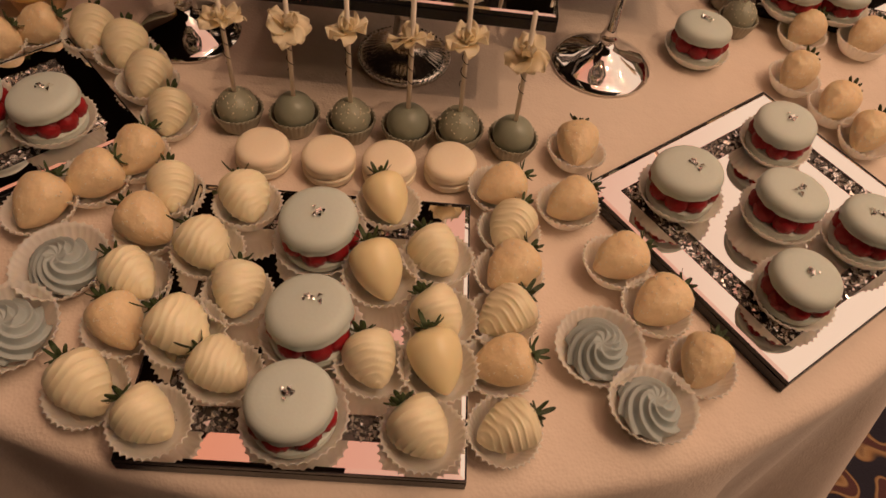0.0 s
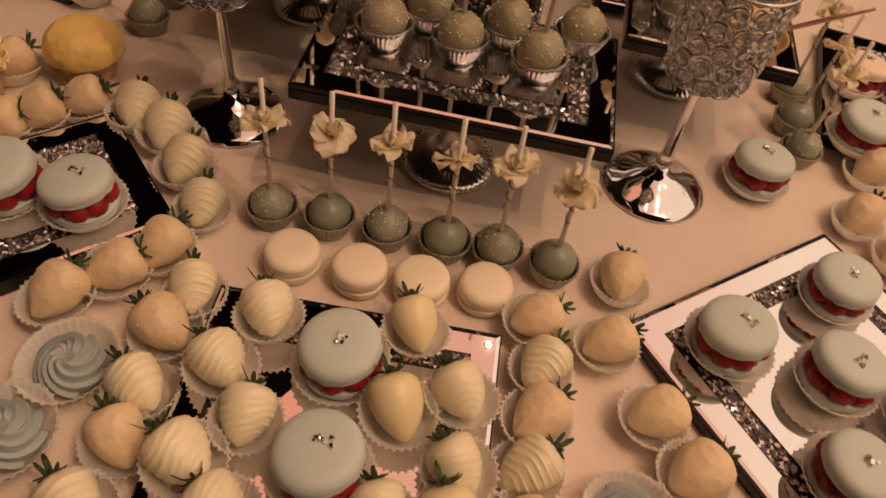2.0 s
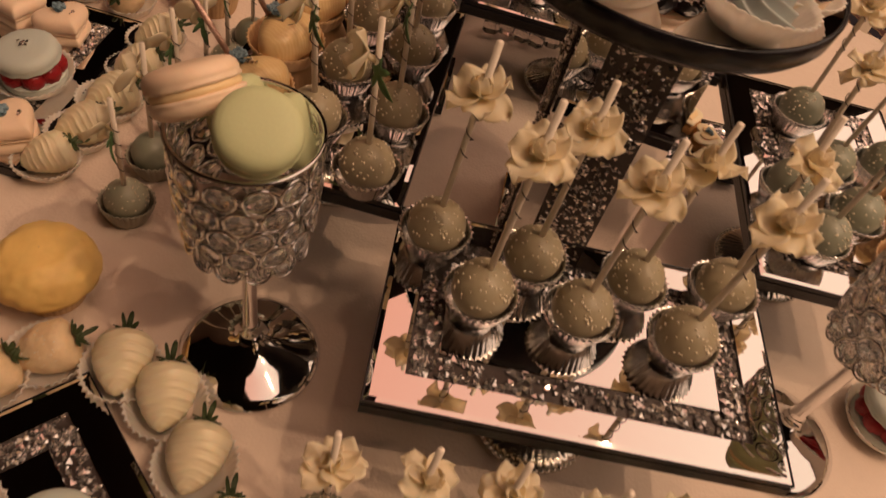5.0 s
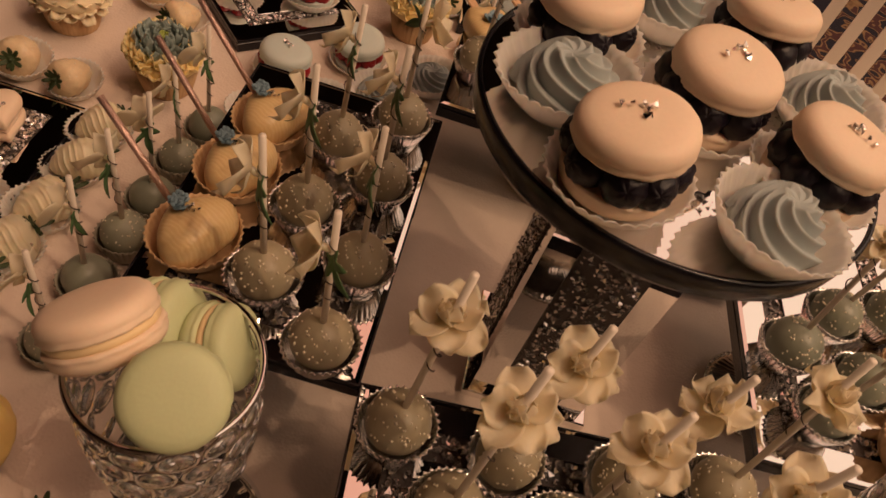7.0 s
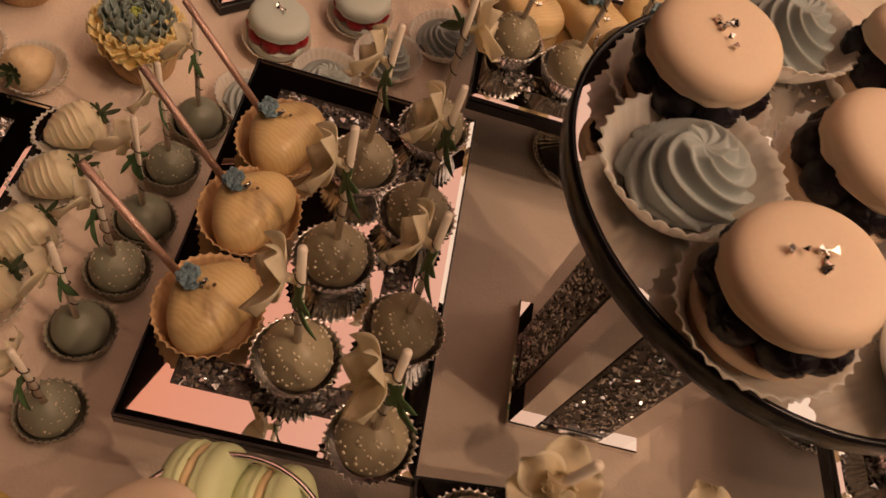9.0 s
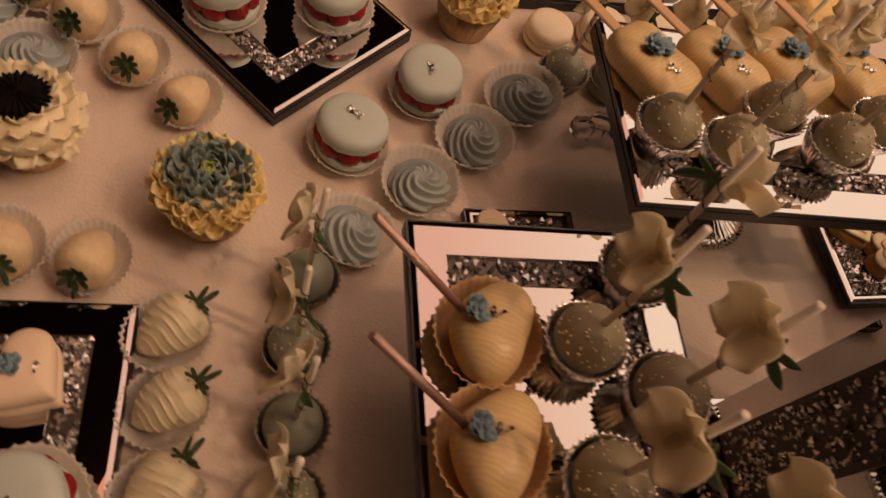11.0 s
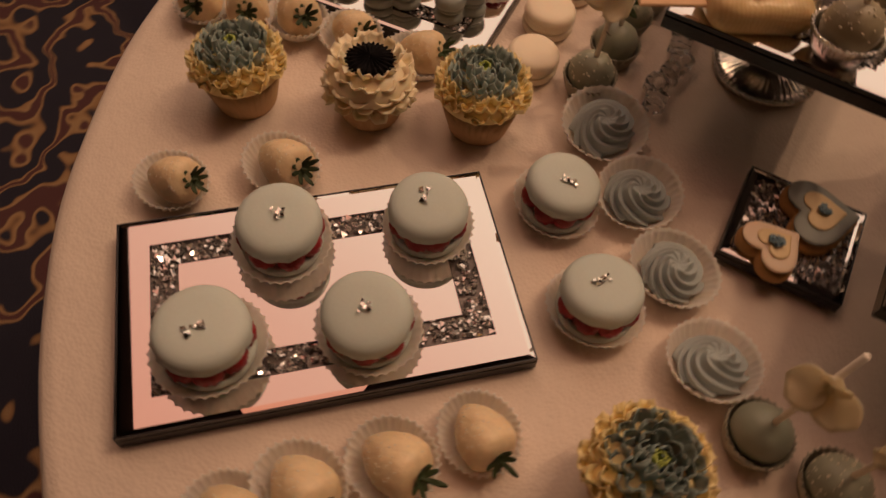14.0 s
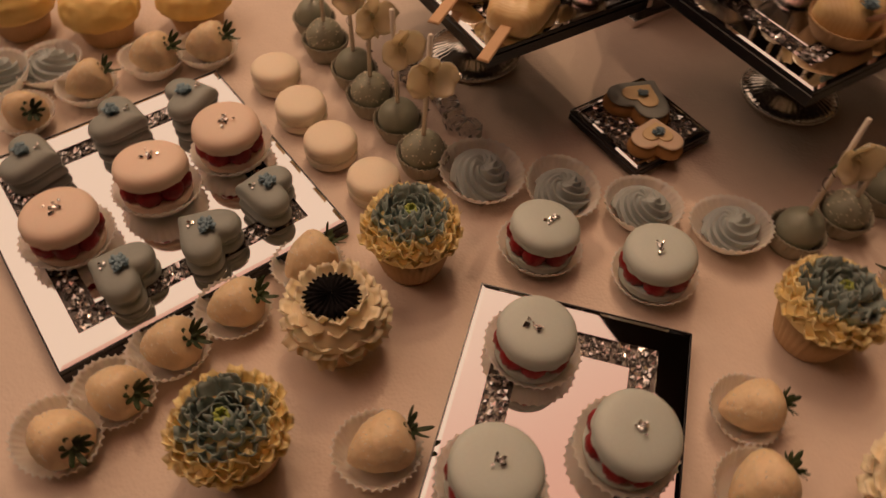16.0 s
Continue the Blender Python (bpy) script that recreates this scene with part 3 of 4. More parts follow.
def mirror_tray(w, d, label, seed, high=0.0, border=0.021, band=0.017, name="mirror_tray", slab=0.011):
    """A mirrored tray with a band of crushed crystal; high: on a silver pedestal."""
    t = thing(name, label, "cake stand" if high else "tray", "mirror trays")
    rng = random.Random(seed)
    top = high if high else 0.0145
    z0 = top - 0.0035 - slab
    part("base", box(-w / 2, -d / 2, z0, w / 2, d / 2, top - 0.0035, 0.0012), BLACKEDGE, t, "black lacquered edge", False)
    part("edge", frame_geo(w - 0.0004, d - 0.0004, w - 0.0022, d - 0.0022, top - 0.0034, top - 0.0003), BLACKEDGE, t, "black lacquered lip", False)
    part("mirror_border", frame_geo(w - 0.0024, d - 0.0024, w - 2 * border, d - 2 * border, top - 0.0035, top, 0.0028), MIRROR, t, "bevelled mirror border", False)
    part("crystal_bed", frame_geo(w - 2 * border - .0002, d - 2 * border - .0002, w - 2 * border - 2 * band, d - 2 * border - 2 * band, top - 0.0034, top - 0.0024), CRYBACK, t, "", False)
    wi, di = w - 2 * border - 2 * band, d - 2 * border - 2 * band
    part("mirror_panel", box(-wi / 2, -di / 2, top - 0.0034, wi / 2, di / 2, top - 0.0005, 0.0006), MIRROR, t, "square mirror centre", False)
    n = int((2 * (w - 2 * border) + 2 * (d - 2 * border)) * band / (0.0033 ** 2))
    part("crushed_crystal", chips(rng, chip_band(rng, w, d, border + 0.0015, band - 0.003, n, top - 0.0012), 0.0031), CRYSTAL, t, "crushed clear crystal chips", False, kind="stuff")
    if high:
        pedestal(t, z0, 0.043)
    return t


def pedestal(t, h, r):
    """A silver pedestal with a ribbed, beaded foot."""
    prof = [(r * 0.9, 0), (r, 0.003), (r * 0.98, 0.007), (r * 0.88, 0.009), (r * 0.82, 0.0105), (r * 0.66, 0.0125), (r * 0.58, 0.0145), (r * 0.40, 0.018), (r * 0.27, 0.027), (r * 0.22, 0.05),
            (r * 0.30, 0.058), (r * 0.22, 0.066), (r * 0.25, h - 0.014), (r * 0.6, h - 0.006), (r * 0.8, h)]
    part("foot", lathe(prof, 132, lambda a, k: 1 + (0.022 * math.cos(44 * a) if k in (3, 4, 5) else 0.012 * math.cos(44 * a) if k < 9 else 0)), SILVER, t, "ribbed silver foot")
    geos = [moved(surf(lambda a, v: (0.0021 * math.sin(math.pi * v) * math.cos(a), 0.0021 * math.sin(math.pi * v) * math.sin(a), -0.0021 * math.cos(math.pi * v)), 8, 6),
                  Matrix.Translation((r * 0.985 * math.cos(q * 2 * math.pi / 60), r * 0.985 * math.sin(q * 2 * math.pi / 60), 0.0055))) for q in range(60)]
    part("bead_ring", join(geos), SILVER, t, "ring of small silver beads")


def heart_outline(n, s, soft):
    """A heart, notch towards +y; soft fills out the notch and the point."""
    out = []
    for k in range(n):
        a = 2 * math.pi * k / n
        x, y = math.sin(a) ** 3, (13 * math.cos(a) - 5 * math.cos(2 * a) - 2 * math.cos(3 * a) - math.cos(4 * a) + 2.5) / 16
        out.append((s * (x + (math.sin(a) - x) * soft), s * (y + (0.92 * math.cos(a) - y) * soft)))
    return out


def heart_geo(s, z0, h, dome=0.25, n=56, soft=0.28):
    """A puffed heart: rounded sides and a softly domed top."""
    ring = heart_outline(n, s, soft)
    levels = [(0.90, 0), (1.0, h * 0.12), (1.02, h * 0.4), (0.98, h * 0.65), (0.90, h * 0.80), (0.76, h * 0.91), (0.52, h * (0.97 + dome * 0.05)), (0.25, h * (1 + dome * 0.08)), (0.01, h * (1 + dome * 0.09))]
    full = heart_outline(n, s, 1.0)
    v = []
    for k, z in levels:
        w = max(0.0, (0.86 - k) / 0.86)
        v += [((x + (p - x) * w) * k, (y + (q - y) * w) * k, z0 + z) for (x, y), (p, q) in zip(ring, full)]
    f = [(j * n + (i + 1) % n, j * n + i, (j + 1) * n + i, (j + 1) * n + (i + 1) % n) for j in range(len(levels) - 1) for i in range(n)]
    return v, f + [tuple(range(n))]


def sugar_flower_geo(seed, s=0.007, n=10):
    rng = random.Random(seed)
    geos = []
    for k in range(n):
        a, q = rng.uniform(0, 6.3), s * math.sqrt(rng.random()) * 0.7
        for j in range(5):
            geos.append(moved(petal_geo(s * 0.55, s * 0.28, 0.3, 0.0002, j, 2, 2, 0.0003), pose(q * math.cos(a), q * math.sin(a), rng.uniform(0, s * 0.4), rng.uniform(-20, 20), -15, 72 * j + 30 * k)))
    return join(geos)


def heart_macaron(shell, label, seed, fruit=True):
    t = thing("heart_macaron", label, "macaron", "heart macarons")
    part("bottom_shell", heart_geo(0.0235, 0.0, 0.010), shell, t)
    part("filling", heart_geo(0.0222, 0.0095, 0.004), shell if fruit else CREAM, t)
    top = part("top_shell", heart_geo(0.0238, 0.0125, 0.0125, 0.5), shell, t)
    part("sugar_flower", moved(sugar_flower_geo(seed, 0.0065), Matrix.Translation((0, 0.004, 0.0250))), HYDRA, top, "small blue sugar flower")
    part("silver_leaf", moved(silver_geo(seed, 0.0018, 4), Matrix.Translation((0.004, -0.005, 0.0256))), LEAFSILVER, top, "", False)
    return t


def heart_pop(seed, label):
    """A heart-shaped cakesicle in a paper case, its stick leaving the point."""
    t = thing("heart_cake_pop", label, "cake pop", "heart cake pops")
    rng = random.Random(seed)
    body = part("heart", moved(heart_geo(0.0242, 0, 0.024, 0.8, soft=0.68), pose(0, 0, 0.006, 6, 0, 180) @ Matrix.Diagonal((1.12, 0.95, 1, 1))), CAKESICLE, t)
    part("sugar_flower", moved(sugar_flower_geo(seed), Matrix.Translation((0, 0.012, 0.031))), HYDRA, body, "blue sugar hydrangea")
    part("silver_leaf", moved(silver_geo(seed, 0.0022, 7), Matrix.Translation((0.002, 0.002, 0.0325))), LEAFSILVER, body, "", False)
    part("stick", tube([(0, 0.016, 0.022), (0, 0.072, 0.075)], 0.0022, 10), GLITTER, t, "rose gold glitter stick")
    part("paper_case", moved(cup_geo(0.0220, 0.0292, 0.015, 36, 0.03), Matrix.Translation((0, 0.002, 0))), WRAPPER, t, "brown fluted paper case")
    return t


def cakesicle(seed, label):
    """An ice-lolly shaped cake bar lying flat, with its wooden stick towards +x."""
    t = thing("cakesicle", label, "cake pop", "cakesicles")

    def fn(a, v):
        ca, sa = math.cos(a), math.sin(a)
        e = 2 / 4.2
        x = 0.034 * math.copysign(abs(ca) ** e, ca)
        y = 0.0205 * math.copysign(abs(sa) ** e, sa) * (1 - 0.006 * math.sin(3 * a)) * (1.06 - 0.12 * ca)
        lv = [(0.90, 0), (1, 0.004), (1.01, 0.010), (0.97, 0.0155), (0.86, 0.019), (0.6, 0.0212), (0.3, 0.0218), (0.01, 0.022)]
        k = round(v * 7)
        return (x * lv[k][0], y * lv[k][0], lv[k][1] + (0.0009 * math.sin(160 * x + 3 * math.sin(120 * y)) if 2 < k < 7 else 0))
    body = part("bar", surf(fn, 44, 8, True), CAKESICLE, t)
    part("sugar_flower", moved(sugar_flower_geo(seed, 0.010, 14), Matrix.Translation((0.004, 0, 0.021))), HYDRA, body, "blue sugar hydrangea")
    part("silver_leaf", moved(silver_geo(seed, 0.0024, 12), Matrix.Translation((-0.012, 0.002, 0.0215))), LEAFSILVER, body, "", False)
    part("stick", box(0.026, -0.0045, 0.008, 0.078, 0.0045, 0.0105, 0.0008), WOOD, t, "flat wooden stick", False)
    return t


def cupcake(kind, seed, label):
    t = thing("cupcake", label, "cupcake", "flower cupcakes")
    rng = random.Random(seed)
    part("wrapper", lathe([(0.001, 0.0003), (0.0215, 0.0003), (0.022, 0.002), (0.0295, 0.031), (0.0285, 0.031), (0.001, 0.029)], 108, lambda a, k: 1 + (0.03 * math.cos(36 * a) if k in (2, 3, 4) else 0)), WRAPPER, t, "pleated paper wrapper")
    if kind == "swirl":
        def fn(a, v):
            b = v * math.pi / 2
            r = 0.0352 * max(0.0, math.cos(b)) ** 0.62 + 0.0001
            q = ((4 * a + 6 * v) / (2 * math.pi)) % 1
            w = 0.0005 * (1 - abs(2 * q - 1)) + 0.0018 * noise.noise((4.5 * math.cos(a), 4.5 * math.sin(a), 6.0 * v + seed)) * math.cos(b)
            return ((r + w) * math.cos(a), (r + w) * math.sin(a), 0.027 + 0.026 * math.sin(b) + 0.0022 * noise.noise((5 * math.cos(a) * (1 - v), 5 * math.sin(a) * (1 - v), seed)))
        part("frosting", surf(fn, 80, 20, True), SWIRLCR, t)
        return t
    part("frosting", lathe([(0.001, 0.028), (0.028, 0.029), (0.032, 0.034), (0.030, 0.042), (0.020, 0.049), (0.001, 0.0515)], 32), PALECR if kind == "anemone" else YELLOWCR, t)

    def ring(n, r, z, L, W, lean, curl, deep=0.7):
        out = []
        for k in range(n):
            L1 = L * rng.uniform(0.82, 1.16)

            def fn(u, v, L1=L1):
                c = (u - 0.5) * 2
                w = W * (math.sin(math.pi * (0.15 + 0.68 * v)) ** 0.7)
                return (L1 * v, c * w, curl * L1 * v * v + deep * W * c * c + 0.0006 * math.sin(9 * u + k))
            out.append(moved(sheet(fn, 4, 4, 0.0011), pose(0, 0, 0, 0, 0, 360 * k / n + rng.uniform(-5, 5)) @ pose(r, 0, z, rng.uniform(-12, 12), -lean + rng.uniform(-10, 10), 0)))
        return out
    if kind == "succulent":
        part("outer_petals", join(ring(24, 0.0235, 0.034, 0.0120, 0.0056, 0, 0.35, 0.9) + ring(23, 0.0235, 0.0385, 0.0115, 0.0056, 16, 0.35, 0.9) + ring(22, 0.0225, 0.0425, 0.0105, 0.0052, 32, 0.35, 0.9)), YELLOWCR, t, "ruffled yellow buttercream petals")
        part("inner_petals", join(ring(14, 0.0185, 0.0440, 0.0112, 0.0058, 24, 0.5, 0.95) + ring(12, 0.0145, 0.0465, 0.0112, 0.0057, 36, 0.5, 0.95) + ring(9, 0.0100, 0.0485, 0.0105, 0.0054, 48, 0.5, 0.95) + ring(7, 0.0062, 0.0500, 0.0090, 0.0045, 60, 0.4, 0.95) + ring(6, 0.0035, 0.0508, 0.007, 0.003, 70, 0.3, 1.0)), SUCC, t, "blue-green succulent leaves in buttercream")
        part("heart_petals", join(ring(7, 0.0024, 0.0535, 0.0065, 0.0026, 70, 0.2)), LIME, t, "lime green bud")
    else:
        part("outer_petals", join(ring(13, 0.0240, 0.0275, 0.0110, 0.0066, -42, 0.25, 0.45) + ring(14, 0.0238, 0.0325, 0.0115, 0.0066, -24, 0.25, 0.45) + ring(13, 0.0225, 0.0370, 0.0120, 0.0066, -8, 0.3, 0.45) + ring(12, 0.0200, 0.0425, 0.0120, 0.0064, 14, 0.3, 0.5) + ring(10, 0.0160, 0.0475, 0.0105, 0.0060, 30, 0.3, 0.5)), PALECR, t, "broad ivory buttercream petals")
        def spiky(a, v):
            k = round(v * 5)
            r, z = ((0.012, 0.047), (0.0125, 0.0505), (0.0175, 0.0515), (0.011, 0.0532), (0.0085, 0.0528), (0.0005, 0.055))[k]
            r *= 1 + (0.22 * abs(math.sin(15 * a + 0.4 * math.sin(5 * a))) - 0.12 if k in (2, 4) else 0)
            return (r * math.cos(a), r * math.sin(a), z + (0.0012 * math.sin(21 * a) if k > 2 else 0))
        part("anemone_centre", surf(spiky, 120, 6, True), BLACKCR, t, "spiky black centre")
    return t


def goblet(label):
    t = thing("crystal_goblet", label, "candle goblet", "crystal goblets")
    part("foot", lathe([(0.0468, 0), (0.0485, 0.0015), (0.048, 0.003), (0.041, 0.0065), (0.029, 0.0115), (0.017, 0.017), (0.009, 0.023), (0.006, 0.028)], 64), CHROME, t, "domed mirror-chrome foot")
    part("stem", lathe([(0.006, 0.028), (0.0082, 0.030), (0.0082, 0.033), (0.0052, 0.035), (0.0068, 0.038), (0.0048, 0.042), (0.0042, 0.115), (0.007, 0.121), (0.0045, 0.126)], 24), CHROME, t)
    rows = 5
    ring_me = mesh_from("wire_ring", *torus(0.0078, 0.0009, 16, 5), CHROME)
    gem_me = mesh_from("crystal", *lathe([(0.001, -0.0022), (0.0055, -0.0012), (0.0064, 0.0), (0.0055, 0.0012), (0.001, 0.0022)], 8), GLASS, False)
    for j in range(rows):
        z = 0.136 + 0.0155 * j
        r = (0.0315, 0.0358, 0.0372, 0.0375, 0.0375)[j]
        for k in range(13):
            a = 360 / 13 * (k + 0.5 * (j % 2))
            m = pose(0, 0, z, 0, 0, a) @ pose(r, 0, 0, 0, 90 if j else 68, 0)
            part("wire_ring", ring_me, CHROME, t, m=m)
            part("crystal", gem_me, GLASS, t, m=m)
    for j in range(2):
        for k in range((9, 5)[j]):
            m = pose(0, 0, (0.1285, 0.126)[j], 0, 0, 40 * k if j == 0 else 72 * k) @ pose((0.0215, 0.010)[j], 0, 0, 0, (35, 12)[j], 0)
            part("wire_ring", ring_me, CHROME, t, m=m)
            part("crystal", gem_me, GLASS, t, m=m)
    part("rim", moved(torus(0.0382, 0.0013, 64, 8), Matrix.Translation((0, 0, 0.2115))), CHROME, t, "thin silver rim")
    part("bowl_floor", lathe([(0.001, 0.128), (0.012, 0.1285), (0.024, 0.133), (0.0235, 0.1345), (0.012, 0.130), (0.001, 0.1295)], 32), GLASS, t, "clear glass cup floor")
    return t


def heart_cookie(icing, seed, s, label):
    t = thing("heart_cookie", label, "cookie", "heart cookies")
    part("biscuit", heart_geo(s, 0, 0.011, 0), COOKIE, t)
    top = part("icing", heart_geo(s * 0.93, 0.0112, 0.003, 0.3), icing, t)
    part("inset", heart_geo(s * 0.55, 0.0143, 0.0016, 0.2), CREAM, top, "cream icing heart")
    part("sugar_flower", moved(sugar_flower_geo(seed, 0.005, 7), Matrix.Translation((0, 0.002, 0.016))), HYDRA, top, "tiny blue sugar flower")
    return t


def crystal_strand(label):
    t = thing("crystal_strand", label, "decoration")
    bead = mesh_from("bead", *lathe([(0.001, -0.0092), (0.0062, -0.0090), (0.0100, -0.0050), (0.0100, 0.0050), (0.0062, 0.0090), (0.001, 0.0092)], 6), GLASS, False)
    for k in range(7):
        part("bead", bead, GLASS, t, m=pose(0.0178 * (k - 3), 0.005 * math.sin(k * 1.7), 0.0092, 30 * (k % 2), 90, 14 * math.sin(2.3 * k)))
    return t


def downlight(x, y, watts):
    """A recessed ceiling spot: a ring, a lit lens and the lamp behind it."""
    t = thing("ceiling_spot", "small recessed warm ceiling spot", "ceiling light", "ceiling spots")
    part("ring", moved(torus(0.024, 0.006, 32, 8), Matrix.Translation((x, y, 3.125))), CHROME, t)
    lamp = bpy.data.lights.new("spot_lamp", "AREA")
    lamp.shape, lamp.size, lamp.energy, lamp.color = "DISK", 0.028, watts, (1.0, 0.62, 0.37)
    ob = new("spot_lamp", lamp)
    ob.matrix_basis = pose(x, y, 3.118)
    ob.parent = t
    return t


# ---- the hall ----
def structure(name, geo, material, label, smooth=False):
    return tagged(new(name, mesh_from(name, geo[0], geo[1], material, smooth)), label, kind="structure")


TX, TY, TR = 0.266, 1.416, 0.661
FLOOR = -0.75
structure("floor", box(-6, -5, FLOOR - 0.1, 7, 8, FLOOR), CARPET, "dark navy carpet with gold scroll pattern")
structure("wall_north", box(-6.2, 8, FLOOR, 7.2, 8.2, 3.2), WALL, "plain beige plaster wall in dim light")
structure("wall_south", box(-6.2, -5.2, FLOOR, 7.2, -5, 3.2), WALL, "plain beige plaster wall in dim light")
structure("wall_west", box(-6.2, -5, FLOOR, -6, 8, 3.2), WALL, "plain beige plaster wall in dim light")
structure("wall_east", box(7, -5, FLOOR, 7.2, 8, 3.2), WALL, "plain beige plaster wall in dim light")
structure("ceiling", box(-6.2, -5.2, 3.2, 7.2, 8.2, 3.4), CEIL, "dark painted hall ceiling")


def unseen_glow_panel(outline, glow, label):
    """An unseen, invented glowing panel of any outline, a little below the ceiling under a dark housing."""
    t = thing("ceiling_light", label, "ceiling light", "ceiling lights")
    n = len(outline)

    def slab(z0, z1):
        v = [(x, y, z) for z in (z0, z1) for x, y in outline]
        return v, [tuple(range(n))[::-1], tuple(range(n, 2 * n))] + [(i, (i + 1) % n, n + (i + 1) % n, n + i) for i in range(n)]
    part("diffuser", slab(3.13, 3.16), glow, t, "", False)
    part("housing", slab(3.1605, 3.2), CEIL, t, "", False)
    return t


# western outline follows the trays' reflections; the far east and north are added fill
unseen_glow_panel(((0.3, -0.04), (3.9, -0.04), (3.9, -1.5), (6.8, -1.5), (6.8, 7.2), (3.3, 7.2), (1.75, 5.5), (0.87, 4.48), (-0.14, 3.28), (-0.62, 2.32), (-0.88, 1.35), (0.3, 1.35)),
              GLOW, "unseen ceiling glow from peach to pinkish white, widened as fill")

for sx, sy, watts in ((2.15, 0.6, 28), (2.7, 0.0, 10), (2.5, 1.2, 6), (2.4, 2.4, 4), (1.5, 0.83, 11), (1.38, 1.32, 11), (0.72, 1.12, 5),
                      (0.95, 3.4, 4), (0.6, 3.47, 2), (0.3, 3.05, 2), (1.45, 3.73, 4)):
    downlight(sx, sy, watts)


def tablecloth():
    t = thing("tablecloth", "champagne cloth draped over the round table", "tablecloth")
    nu = 220

    def fold(a, d):
        return d * (0.05 * math.sin(17 * a + 0.6 * math.sin(3 * a)) + 0.025 * math.sin(31 * a + 1.0))

    prof = [(0.002, 0.0)] + [(TR * k / 8, 0.0) for k in range(1, 8)] + [(TR - 0.012, 0.0), (TR - 0.004, -0.0015), (TR + 0.001, -0.006), (TR + 0.003, -0.014), (TR + 0.004, -0.04), (TR + 0.008, -0.12), (TR + 0.02, -0.3), (TR + 0.035, -0.5), (TR + 0.05, FLOOR + 0.004)]

    def fn(a, v):
        k = round(v * (len(prof) - 1))
        r, z = prof[k]
        r += fold(a, max(0.0, min(1.0, -z / 0.5)))
        return (TX + r * math.cos(a), TY + r * math.sin(a), z)
    part("cover", surf(fn, nu, len(prof), True), CLOTH, t)
    return t


tablecloth()
tb = thing("round_table", "round banquet table under a cloth", "table")
part("tabletop", moved(lathe([(0.001, -0.03), (TR - 0.012, -0.03), (TR - 0.006, -0.02), (TR - 0.008, -0.006), (0.001, -0.004)], 96), Matrix.Translation((TX, TY, 0))), WOOD, tb)
for k in range(4):
    a = math.radians(45 + 90 * k)
    part("leg", tube([(TX + 0.4 * math.cos(a), TY + 0.4 * math.sin(a), -0.03), (TX + 0.44 * math.cos(a), TY + 0.44 * math.sin(a), FLOOR)], 0.016, 10), BLACKEDGE, tb)

# ---- trays and stands ----
P = 0.113
LOW = 0.0145


def at(ob, x, y, heading, z=0.0):
    ob.matrix_basis = pose(x, y, z, 0, 0, heading)
    return ob


at(mirror_tray(0.210, 0.218, "square mirror tray edged with crushed crystal, crowded with sweets", 11), 0.3495, 0.884, 12)
at(mirror_tray(0.226, 0.211, "square mirror tray holding five blue macarons", 12), 0.6675, 1.0775, 48.7)
at(mirror_tray(0.143, 0.24, "oblong mirror tray with dark reflections and blue macarons", 13), 0.032, 0.954, -35.6)
at(mirror_tray(0.213, 0.213, "square mirror tray with heart macarons beside strawberries", 14), -0.218, 1.321, 4.7)
at(mirror_tray(0.248, 0.1475, "oblong mirror tray holding four blue macarons", 15), -0.105, 1.731, -41.6)
at(mirror_tray(0.2155, 0.2155, "square mirror tray with pink macarons and grey hearts", 16), 0.214, 1.895, 11)
at(mirror_tray(0.215, 0.215, "square mirror tray with macarons near the table's rim", 17), 0.766, 1.483, 0)
at(mirror_tray(0.0845, 0.0845, "small black mirror tray holding two heart cookies", 18, border=0.006, band=0.036, slab=0.008), 0.128, 1.501, 7)
at(mirror_tray(0.083, 0.083, "small mirror tray holding two iced cookies", 19, border=0.006, band=0.036, slab=0.008), 0.431, 1.548, 9)
at(mirror_tray(0.2446, 0.1445, "raised mirror stand with sage cake pops", 21, P, name="mirror_cake_stand"), 0.329, 1.181, 9.9)
at(mirror_tray(0.152, 0.248, "raised mirror stand with heart cake pops", 22, P, name="mirror_cake_stand"), 0.1095, 1.3445, 5.3)
at(mirror_tray(0.152, 0.246, "raised mirror stand with flowered cake pops", 23, P, name="mirror_cake_stand"), 0.501, 1.414, 7.5)
at(mirror_tray(0.246, 0.152, "raised mirror stand with cakesicles and cake pops", 24, P, name="mirror_cake_stand"), 0.280, 1.581, 5)


